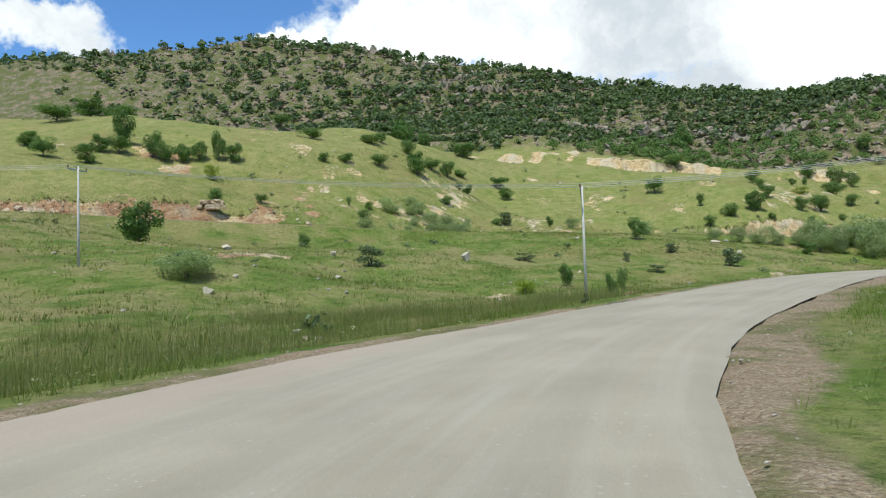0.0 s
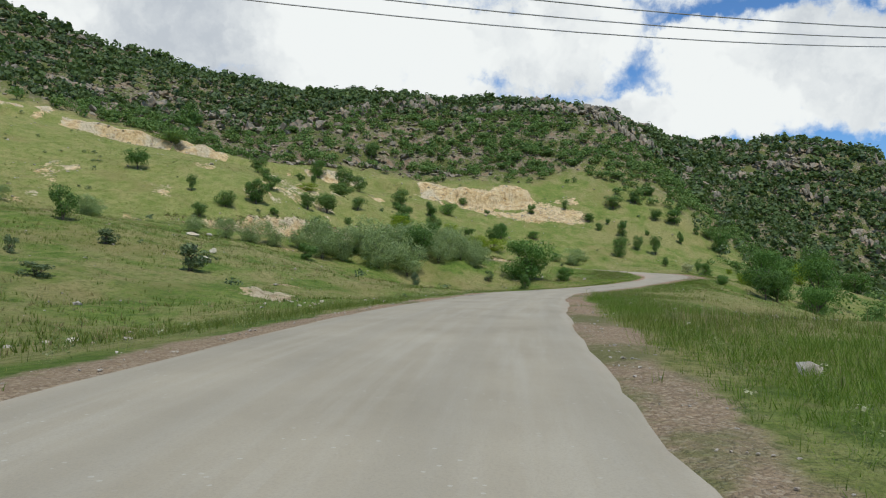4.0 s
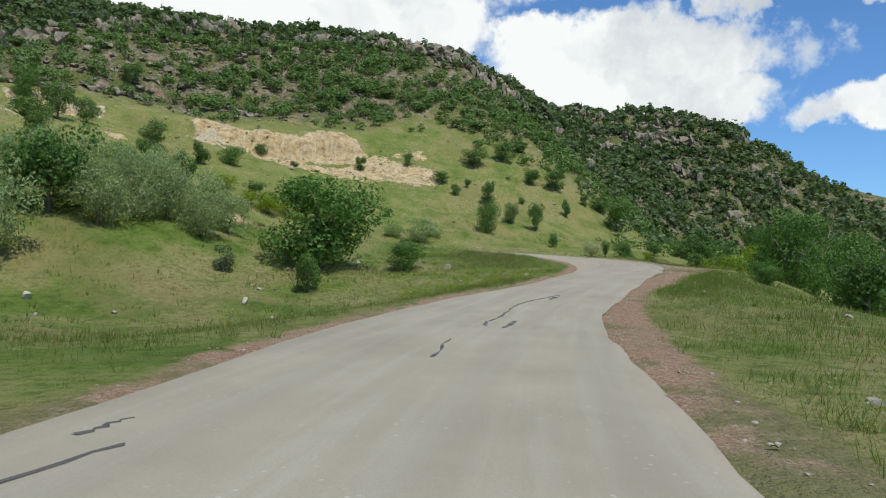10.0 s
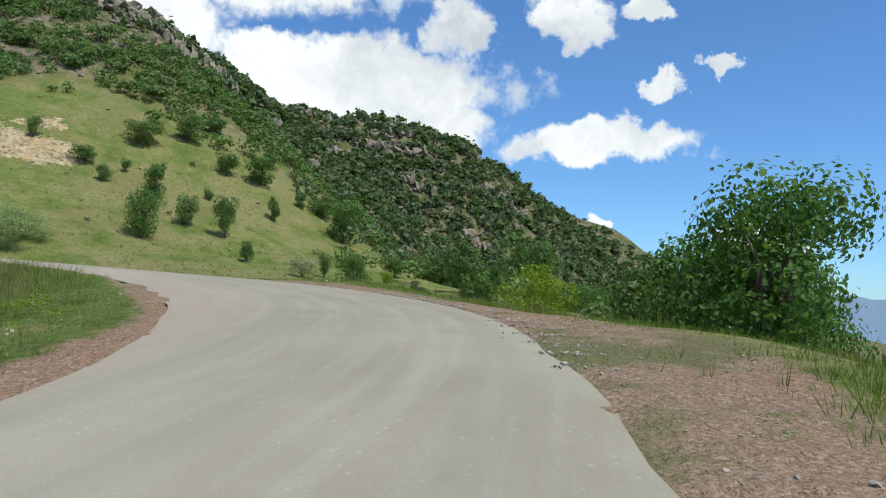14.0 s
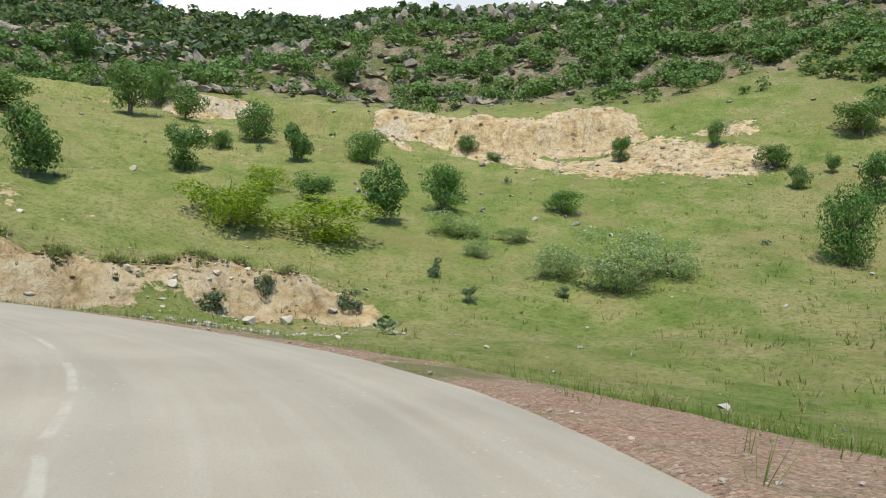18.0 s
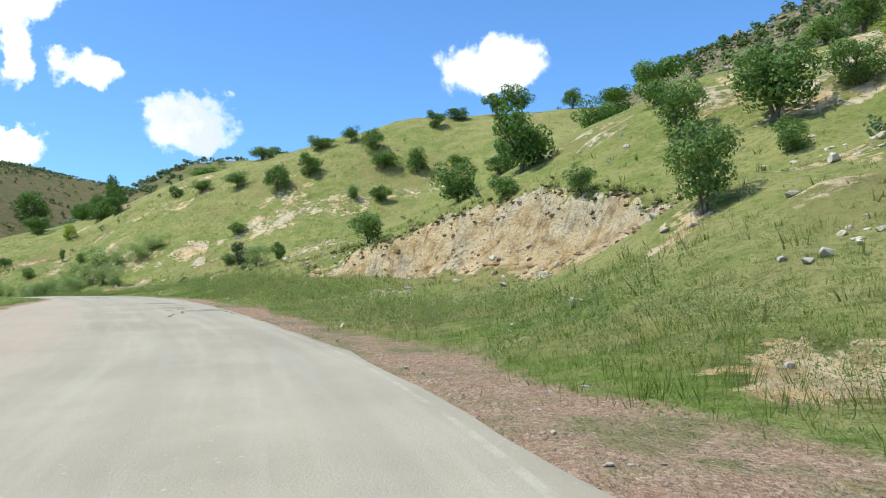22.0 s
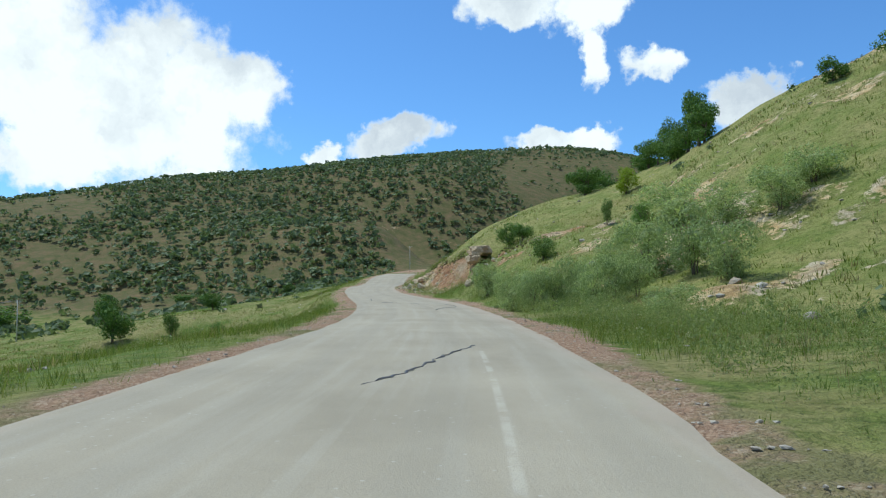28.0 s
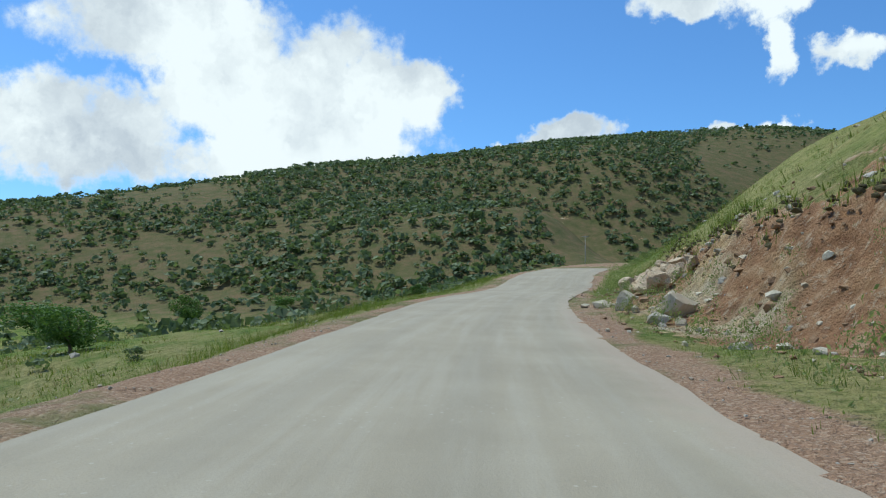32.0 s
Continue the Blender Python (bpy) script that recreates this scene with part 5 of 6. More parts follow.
    half = rng.uniform(0, 1, len(sx)) < 0.62
    for name, who, mat, label in (("slope_tufts", half, GRASS, "rough grass tufts over the slopes round the bend"), ("slope_straw", ~half, STRAW, "dry pale tufts over the slopes round the bend")):
        blades(name, sx[who], sy[who], sz[who], rng.uniform(0.18, 0.42, who.sum()), np.full(who.sum(), 0.03), 5, mat, rng, label, np.full(who.sum(), 0.3), 0.8)
    # rough tufts on the meadow below the upper road
    sx, sy = scatter(46000, -25, 150, 12, 120, rng)
    sz, dirt, raw, crag, sd = land(sx, sy)
    ok = (sd > 9) & (rng.uniform(0, 1, len(sx)) < (1 - 0.7 * raw) * (0.5 + 0.7 * fractal(sx, sy, 9, 98, 3)))
    sx, sy, sz = sx[ok], sy[ok], sz[ok]
    half = rng.uniform(0, 1, len(sx)) < 0.7
    for name, who, mat, label in (("meadow_tufts", half, GRASS, "thick green grass tufts over the lower meadow"), ("meadow_straw", ~half, STRAW, "dry pale tufts among the meadow grass")):
        blades(name, sx[who], sy[who], sz[who], rng.uniform(0.15, 0.38, who.sum()), np.full(who.sum(), 0.028), 5, mat, rng, label, np.full(who.sum(), 0.32), 0.8)
    # leafy weeds beside the verge, tall ones along the upper road
    pick = rng.integers(30, len(LINE) - 235, 8200)
    sgn = np.where(rng.uniform(0, 1, len(pick)) < 0.58, -1, 1)
    off = np.where(sgn > 0, REACH_L[pick] + 0.5, REACH_R[pick] + 0.9) + rng.gamma(1.7, 1.3, len(pick))
    x = LINE[pick, 0] + left[pick, 0] * off * sgn
    y = LINE[pick, 1] + left[pick, 1] * off * sgn
    z, dirt, raw, crag, d = land(x, y)
    thick = fractal(x, y, 5, 57, 3)
    upper = (pick > 255) & (sgn < 0)
    keep = (d > HALF + 0.5) & (rng.uniform(0, 1, len(x)) < (1 - 0.62 * dirt) * (0.42 + 0.6 * thick + 0.3 * upper))
    x, y, z, upper = x[keep], y[keep], z[keep], upper[keep]
    w = rng.uniform(0.18, 0.55, len(x)) * (1 + 0.5 * upper)
    h = w * rng.uniform(0.6, 1.2, len(x)) * (1 + 0.5 * upper)
    clumps("roadside_weeds", x, y, z, w, h, WEED, 64, 8, rng, "leafy green weeds and thistles along the verge", 0.047, 0.9, 0.4)
    # a thick strip of tall weeds at the foot of the upper slope
    q = rng.integers(248, 352, 1500)
    o = REACH_R[q] + 3.0 + rng.gamma(1.6, 1.2, len(q))
    ux, uy = LINE[q, 0] - left[q, 0] * o, LINE[q, 1] - left[q, 1] * o
    uz, dirt, raw, _, _ = land(ux, uy)
    ok = rng.uniform(0, 1, len(q)) < (1 - 0.8 * dirt) * (0.55 + 0.6 * fractal(ux, uy, 6, 29, 3))
    clumps("tall_weeds", ux[ok], uy[ok], uz[ok], rng.uniform(0.5, 1.1, ok.sum()), rng.uniform(0.5, 1.15, ok.sum()), WEED, 130, 8, rng, "tall leafy weeds below the slope of the upper road", 0.031, 0.9, 0.35)
    few = rng.uniform(0, 1, len(x)) < 0.10
    clumps("white_flowers", x[few] + 0.05, y[few], z[few] + h[few] * 0.8, np.full(few.sum(), 0.16), np.full(few.sum(), 0.12), BLOSSOM, 6, 3, rng, "small cream-white flower heads on the verge weeds", 0.16, 0.5)
    gx, gy = rng.uniform(143, 160, 900), rng.uniform(-16, -4, 900)
    gz, dirt, _, _, gd = land(gx, gy)
    ok = (gd > 5.2) & (rng.uniform(0, 1, 900) < 0.35 + 0.9 * fractal(gx, gy, 5, 14, 2))
    clumps("bright_weeds", gx[ok], gy[ok], gz[ok], rng.uniform(0.3, 0.8, ok.sum()), rng.uniform(0.2, 0.45, ok.sum()), BRIGHT, 36, 6, rng, "bright yellow-green weeds inside the hairpin", 0.07, 0.8, 0.45)


grow_trees()
grow_scrub()
grow_grass()


# ---- stones and sealed cracks ----
STONES_A = [
    (143.1, 4.1, 0.90, 0.45), (139.9, 2.6, 0.56, 0.28), (141.4, 13.9, 0.89, 0.52), (129.0, 42.5, 3.52, 0.82), (87.6, -9.7, 0.55, 0.60), (157.3, -8.5, 0.91, 0.55),
    (150.1, -8.3, 0.39, 0.26), (188.0, -25.7, 0.68, 0.31), (192.3, -27.1, 0.61, 0.32), (198.9, -35.5, 0.79, 0.63), (208.3, 16.2, 0.98, 0.49), (200.3, -1.8, 1.08, 0.65),
    (198.4, -1.2, 1.67, 0.50), (197.8, 5.3, 0.71, 0.62), (186.6, -15.0, 0.30, 0.08), (191.8, 18.8, 1.20, 0.75), (193.4, 14.1, 0.98, 0.38), (193.7, 9.8, 0.74, 0.34),
    (198.9, 14.0, 0.53, 0.35), (195.3, 23.9, 1.37, 0.55), (196.4, -6.9, 0.42, 0.21), (200.9, -11.2, 0.50, 0.19), (189.9, -12.6, 0.16, 0.09), (198.9, 3.6, 0.84, 0.42),
]
STONES_B = [
    (188.2, 25.3, 1.10, 0.45), (189.9, 26.2, 0.67, 0.31), (195.5, 23.8, 1.02, 0.61), (192.2, 19.1, 0.86, 0.64), (193.4, 14.2, 0.85, 0.26), (193.5, 9.9, 0.63, 0.25),
    (191.7, 12.8, 0.68, 0.24), (189.9, 18.3, 1.21, 0.32), (186.8, 11.7, 0.21, 0.18), (180.4, 15.1, 0.61, 0.31), (198.8, 14.0, 0.62, 0.33), (177.8, 35.8, 0.97, 0.45),
    (185.7, 14.4, 0.40, 0.33), (173.6, 19.3, 0.34, 0.16), (173.7, 21.5, 0.16, 0.11), (174.6, 23.0, 0.20, 0.12), (175.6, 25.6, 0.34, 0.17),
    (144.1, 56.1, 0.41, 0.18), (145.0, 56.1, 0.34, 0.14), (147.6, 54.7, 0.38, 0.15), (130.7, 79.3, 0.82, 0.48), (136.3, 74.1, 0.87, 0.87), (145.5, 57.8, 0.37, 0.18),
]
STONES_C = [
    (146.2, 52.7, 0.35, 0.21), (86.3, 97.4, 0.98, 0.87), (76.2, 101.0, 0.72, 0.32), (77.8, 106.5, 0.48, 0.32), (56.2, 111.0, 1.70, 1.53),
    (60.3, 109.9, 1.86, 1.55), (82.1, 102.9, 0.89, 0.89), (65.4, 47.8, 2.38, 1.43), (54.3, 56.0, 1.14, 0.69), (106.5, 86.1, 0.8, 0.4), (32.8, 43.4, 0.80, 0.40),
    (100.5, 30.5, 1.85, 0.77), (47.6, 64.3, 1.76, 0.82), (28.4, 40.2, 1.44, 0.65), (148.1, 57.9, 0.7, 0.3), (57.8, 19.3, 0.34, 0.29), (57.3, 18.3, 0.71, 0.24),
    (43.3, 12.4, 0.38, 0.10), (72.1, 38.0, 0.64, 0.48), (108.0, 32.6, 1.87, 0.62), (104.1, 55.1, 1.33, 0.67),
]
CRACKS_BEND = [
    [(162.1, 28.1), (163.1, 28.3), (164.3, 28.8)],
    [(22.6, 11.1), (23.5, 11.15), (24.4, 11.05), (25.1, 11.1)],
    [(75.0, 8.6), (75.6, 8.6)],
    [(80.6, 8.0), (81.8, 7.7)],
    [(82.8, 7.6), (84.2, 7.2), (85.2, 7.0)],
    [(108.9, 2.0), (109.5, 1.75)],
    [(158.4, 32.5), (159.2, 33.0), (159.6, 34.2)],
    [(146.1, 47.2), (147.0, 46.4), (148.4, 45.3), (149.1, 44.6), (149.9, 43.8), (150.5, 43.2)],
    [(144.5, 46.0), (145.2, 45.7), (146.5, 44.4), (147.2, 44.1), (148.4, 43.1), (148.9, 42.9)],
    [(148.1, 42.7), (148.6, 42.3)],
    [(145.0, 43.6), (145.2, 43.4)],
    [(141.6, 46.7), (143.2, 45.6)],
    [(129.9, 60.0), (129.1, 61.2), (127.7, 62.8), (125.9, 65.0)],
]
CRACKS_STRAIGHT = [
    [(95.3, 84.3), (96.2, 83.9), (96.7, 83.9), (97.1, 84.0), (97.4, 84.1), (97.9, 83.9), (98.2, 83.8)],
    [(91.8, 84.4), (92.7, 83.8), (93.4, 84.0), (94.1, 84.0)],
    [(84.3, 87.8), (85.9, 87.0), (87.1, 86.3), (88.2, 85.6)],
    [(97.7, 85.3), (100.1, 84.2), (102.6, 82.5), (103.5, 81.0), (105.4, 79.1), (106.0, 78.6)],
    [(106.8, 2.4), (108.5, 1.6)],
    [(113.7, -1.4), (116.2, -2.0)],
    [(166.3, 22.1), (165.5, 23.8), (165.4, 24.5), (164.8, 25.4), (165.4, 26.4), (166.0, 26.5)],
    [(166.0, 26.5), (167.3, 24.7), (167.6, 24.5)],
    [(163.7, 26.0), (163.7, 27.3), (165.7, 27.4)],
    [(119.1, -3.3), (120.1, -3.5), (121.1, -4.0), (123.1, -4.7), (126.2, -5.8), (128.4, -6.9), (131.2, -8.7)],
]
CRACK_BLOT = [
    [(128.8, -7.6), (129.2, -7.8), (129.9, -8.2), (130.4, -8.2), (130.8, -8.6)],
    [(118.7, -3.6), (119.4, -3.9), (119.9, -4.1), (120.4, -4.3)],
]


# ---- stones, crags, poles and road marks ----
def rock_mesh(name, seed, boxy=0.5, levels=2, rough=0.16, chips=13, depth=(0.20, 0.40)):
    """A broken stone within a unit box, its foot at zero."""
    rng = np.random.default_rng(seed)
    bm = bmesh.new()
    bmesh.ops.create_icosphere(bm, subdivisions=levels, radius=0.5)
    cuts = [(Vector(v), rng.uniform(*depth)) for v in unit_dirs(chips, rng)]
    for v in bm.verts:
        c = v.co
        m = max(abs(c.x), abs(c.y), abs(c.z))
        v.co = c.lerp(c * (0.5 / max(m, 1e-6)), boxy)
        for nrm, lim in cuts:
            over = v.co.dot(nrm) - lim
            if over > 0:
                v.co -= nrm * over
        v.co *= 1 + rough * noise.noise(v.co * 3.1 + Vector((seed, 0, 0)))
    lo = [min(v.co[k] for v in bm.verts) for k in range(3)]
    hi = [max(v.co[k] for v in bm.verts) for k in range(3)]
    for v in bm.verts:
        v.co = Vector([(v.co[k] - lo[k]) / (hi[k] - lo[k]) - (0.5 if k < 2 else 0.0) for k in range(3)])
    me = bpy.data.meshes.new(name)
    bm.to_mesh(me)
    bm.free()
    return me


def lay_stones():
    kinds = [rock_mesh("stone", 200 + k, 0.35 + 0.1 * (k % 3)) for k in range(7)]
    for me in kinds:
        me.materials.append(PALE)
    for i, (x, y, w, h) in enumerate(STONES_A + STONES_B + STONES_C):
        ob = new("stone", kinds[i % 7])
        h = min(max(h, 0.25 * w), 0.6 * w)
        ob.matrix_basis = pose(x, y, height(x, y) - 0.22 * h, 4 * math.sin(i * 3.0), 4 * math.cos(i * 2.0), i * 77) @ Matrix.Diagonal((w * 0.6, w * 0.72 * (0.5 + 0.05 * (i % 6)), h * 0.9, 1))
        tagged(ob, "pale limestone boulder half sunk in the grass" if w > 1 else "small pale limestone rock lying in the grass", "rock", "pale stones")


def many_rocks(name, x, y, z, size, squash, mat, rng, label, category, levels=1, sink=0.3):
    """Many stones in one mesh."""
    kinds = []
    for k in range(6):
        me = rock_mesh("rock_kind", 300 + k, 0.85, levels, 0.12)
        v = np.array([p.co[:] for p in me.vertices])
        f = np.array([p.vertices[:] for p in me.polygons])
        kinds.append((v, f))
        bpy.data.meshes.remove(me)
    verts, faces, base = [], [], 0
    for i in range(len(x)):
        v, f = kinds[i % 6]
        a = rng.uniform(0, 6.283)
        c, s = math.cos(a), math.sin(a)
        w, h = size[i] * rng.uniform(0.8, 1.5), size[i] * squash[i]
        q = np.column_stack([(v[:, 0] * c - v[:, 1] * s) * w + x[i], (v[:, 0] * s + v[:, 1] * c) * w * 0.8 + y[i], v[:, 2] * h + z[i] - sink * h])
        verts.append(q)
        faces.append(f + base)
        base += len(v)
    me = mesh_of(name, np.vstack(verts), np.vstack(faces))
    return tagged(part_of(name, me, mat), label, category, kind="stuff")


STONE_HEAPS = [
    (189.6, 33.3), (189.7, 25.7), (192.4, 19.8), (191.0, 19.9), (188.1, 16.7), (186.5, 15.8), (195.8, 22.5), (194.6, 21.5),
    (194.0, 15.6), (193.0, 20.6), (79.3, 18.2), (77.6, 16.1), (97.7, 16.5),
]


def pile_crags():
    rng = np.random.default_rng(21)
    x, y = scatter(80000, 225, 500, -360, 560, rng)
    z, dirt, raw, crag, d = land(x, y)
    dx, dy = x - 150, y - 10
    r = np.hypot(dx, dy)
    low = land(x - 4 * dx / r, y - 4 * dy / r)[0]
    steep = (z - low) / 4
    keep = (crag > 0.35) & (rng.uniform(0, 1, len(x)) < smooth01(steep, 0.2, 0.75) * 0.55 * (1 - 0.7 * smooth01(r, 160, 380)) + 0.10) & (r < 420 + 200 * smooth01(y, 100, 300))
    x, y, z, steep = x[keep][:11000], y[keep][:11000], z[keep][:11000], steep[keep][:11000]
    rim = smooth01(np.hypot(x - 268, y + 30), 60, 35)
    size = (rng.gamma(2.0, 0.38, len(x)) + 0.4 + 0.8 * smooth01(steep, 0.5, 1.0)) * (1 - 0.55 * rim)
    many_rocks("mountain_rocks", x, y, z, size, rng.uniform(0.3, 0.7, len(x)), CRAGGY, rng, "weathered grey-brown rocks and ledges on the mountain", "rocks")
    # cliff bands just under the crest
    px, py = [], []
    for line, n in (([(322, 10, 0), (336, -30, 0), (347, -50, 0), (364, -66, 0), (392, -104, 0), (425, -150, 0), (449, -178, 0)], 380), ([(318, 232, 0), (332, 236, 0), (345, 250, 0), (350, 330, 0), (352, 420, 0)], 190),
                    ([(300, 60, 0), (292, 110, 0), (285, 170, 0)], 110)):
        q = glide(line, 1.0)
        k = rng.integers(0, len(q), n)
        px.append(q[k, 0] + rng.normal(0, 2.2, n))
        py.append(q[k, 1] + rng.normal(0, 2.2, n))
    px, py = np.concatenate(px), np.concatenate(py)
    size = rng.uniform(1.6, 4.6, len(px))
    many_rocks("cliff_band", px, py, land(px, py)[0], size, rng.uniform(0.6, 1.15, len(px)), CRAGGY, rng, "brown cliff band of upright rock blocks below the crest", "cliff", 2)
    # loose stones over the meadow slopes and on the raw banks
    x, y = scatter(22000, 0, 275, -45, 150, rng)
    z, dirt, raw, crag, d = land(x, y)
    chance = 0.05 + 0.18 * smooth01(fractal(x, y, 18, 63, 3), 0.25, 0.8) + 0.8 * raw
    keep = (rng.uniform(0, 1, len(x)) < chance * (1 - crag)) & (d > 5.5)
    x, y, z = x[keep], y[keep], z[keep]
    many_rocks("scattered_stones", x, y, z, rng.gamma(1.6, 0.085, len(x)) + 0.07 + 0.25 * (x > 225) * rng.uniform(0, 1, len(x)), rng.uniform(0.4, 0.8, len(x)), ROCK, rng, "small pale stones scattered over grass and raw earth", "stones")
    pick = rng.integers(40, len(LINE) - 235, 5500)
    t, left = road_frame(LINE)
    sgn = np.where(rng.uniform(0, 1, len(pick)) < 0.35, 1, -1)
    off = (np.where(sgn > 0, REACH_L[pick], REACH_R[pick]) + 0.05 + rng.gamma(1.5, 0.6, len(pick))) * sgn
    x, y = LINE[pick, 0] + left[pick, 0] * off, LINE[pick, 1] + left[pick, 1] * off
    z, dirt, raw, crag, d = land(x, y)
    keep = (d > HALF) & (dirt > 0.3)
    x, y, z = x[keep], y[keep], z[keep]
    many_rocks("verge_gravel", x, y, z, np.minimum(rng.gamma(1.5, 0.014, len(x)) + 0.015, 0.07), rng.uniform(0.4, 0.8, len(x)), ROCK, rng, "loose gravel and chips along the road edge", "gravel")
    # loose grey stone spilled on the verge of the hairpin, and rubble at the foot of its bank
    q = rng.integers(204, 224, 1500)
    o = -(REACH_R[q] - 0.35 + np.abs(rng.normal(0, 0.75, len(q))))
    x, y = LINE[q, 0] + left[q, 0] * o + rng.uniform(-0.5, 0.5, len(q)), LINE[q, 1] + left[q, 1] * o + rng.uniform(-0.5, 0.5, len(q))
    z, _, _, _, d = land(x, y)
    z = np.where(d < HALF + 0.1, z + 0.1, z)
    many_rocks("spilled_stones", x, y, z, rng.gamma(2.0, 0.010, len(x)) + 0.015, rng.uniform(0.5, 0.9, len(x)), ROCK, rng, "grey stones spilled along the hairpin verge", "stones", 1, 0.15)
    x = rng.normal(196.0, 3.0, 260)
    y = -2.2 - (x - 196) * 0.75 + rng.normal(0, 0.6, 260)
    z, _, _, _, d = land(x, y)
    many_rocks("bank_rubble", x, y, z, rng.gamma(2.0, 0.035, 260) + 0.05, rng.uniform(0.5, 0.9, 260), ROCK, rng, "pale broken stones at the foot of the bank", "stones")
    # heaps of pale stone in the grass inside and above the hairpin
    x, y = [], []
    for px, py in STONE_HEAPS:
        n = int(rng.integers(7, 15))
        x.append(px + rng.normal(0, 0.75, n))
        y.append(py + rng.normal(0, 0.75, n))
    x, y = np.concatenate(x), np.concatenate(y)
    many_rocks("stone_heaps", x, y, land(x, y)[0], np.minimum(rng.gamma(1.8, 0.055, len(x)) + 0.06, 0.26), rng.uniform(0.45, 0.8, len(x)), PALE, rng, "pale stones gathered in loose heaps on the grassy slope", "stones", 1, 0.3)
    # clods and broken faces of the raw banks
    x, y, s = [], [], []
    for k, bank in enumerate(BANKS):
        n = (900, 240, 1100)[k]
        j = rng.integers(0, len(bank), n)
        down = rng.uniform(-0.2, 4.2, n) if k != 1 else rng.normal(0, 1.8, n)
        out = ((0.73, 0.69), (0.65, 0.76), (0.47, 0.88))[k]
        x.append(bank[j, 0] - out[0] * down + rng.normal(0, 0.7, n))
        y.append(bank[j, 1] - out[1] * down + rng.normal(0, 0.7, n))
    x, y = np.concatenate(x), np.concatenate(y)
    chips = rng.uniform(0, 1, len(x)) < 0.3
    many_rocks("bank_stones", x[chips], y[chips], land(x[chips], y[chips])[0], rng.gamma(1.6, 0.07, chips.sum()) + 0.05, rng.uniform(0.4, 0.9, chips.sum()), PALE, rng, "pale broken stones sticking out of the raw banks", "stones", 1, 0.35)
    x, y = x[~chips], y[~chips]
    many_rocks("bank_clods", x, y, land(x, y)[0], rng.gamma(1.6, 0.06, len(x)) + 0.05, rng.uniform(0.4, 0.9, len(x)), CLOD, rng, "crumbled ochre clods and stone on the raw banks", "earth", 1, 0.45)


OUTCROPS_A = [
    (329, -36, 9.1, 7.6), (328, -44, 9.1, 7.6), (322, -51, 9.0, 9.0), (433, -113, 14.4, 9.0), (410, -130, 13.7, 6.9),
    (408, -152, 14.1, 7.0), (429, -188, 13.0, 9.0), (403, -185, 16.0, 9.0), (365, -154, 12.5, 8.3), (321, -70, 7.6, 6.1),
    (323, 265, 14.7, 9.0), (331, 254, 16.0, 9.0), (355, 249, 16.0, 9.0), (347, 232, 16.0, 9.0), (310, 52, 13.0, 8.7),
]
OUTCROPS_B = [
    (258, 57, 14, 2.6), (268, 43, 12, 2.8), (262, 80, 12, 2.6), (275, 20, 10, 3.0),
    (324, 39, 15.8, 9.0), (337, -16, 14.1, 9.0), (332, -52, 14.1, 9.0), (427, -102, 16.0, 9.0), (336, 31, 11.8, 7.9),
    (352, -20, 14.6, 8.3), (333, -75, 12.1, 6.1), (391, -138, 16.0, 9.0),
    (290, 453, 16.0, 9.0), (262, 467, 16.0, 9.0), (327, 480, 16.0, 9.0),
]


def raise_outcrops():
    """Broken cliffs and ledges that stand out of the mountain, each of several blocks."""
    kinds = [rock_mesh("rock_block", 350 + k, 0.8, 2, 0.3) for k in range(8)]
    for me in kinds:
        me.materials.append(CRAGGY)
    rng = np.random.default_rng(62)
    for x, y, w, h in OUTCROPS_A + OUTCROPS_B:
        top = new("rock_outcrop")
        turn = math.degrees(math.atan2(y - 10, x - 120)) + 90
        z = height(x, y)
        top.matrix_basis = pose(x, y, z, 0, 0, turn)
        back = top.matrix_basis.inverted()
        n = 7 + int(w / 3)
        for k in range(n):
            u = ((k + 0.5) / n - 0.5) * w * 1.1
            v = rng.normal(0, 1.0)
            p = top.matrix_basis @ Vector((u, v, 0))
            low = (back @ Vector((p.x, p.y, height(p.x, p.y)))).z
            tall = h * rng.uniform(0.35, 0.8) * (1 - 0.5 * abs(u) / w)
            ob = part_of("rock_block", kinds[(k * 3 + n) % 8], None, top)
            ob.matrix_local = pose(u, v, low - 0.3 * tall, rng.uniform(-6, 6), rng.uniform(-6, 6), rng.uniform(-30, 30)) @ Matrix.Diagonal((w / n * rng.uniform(1.3, 2.2), rng.uniform(2.5, 4.5), tall, 1))
        tagged(top, "brown weathered cliff outcrop on the scrubby mountain", "rock outcrop", "mountain outcrops")


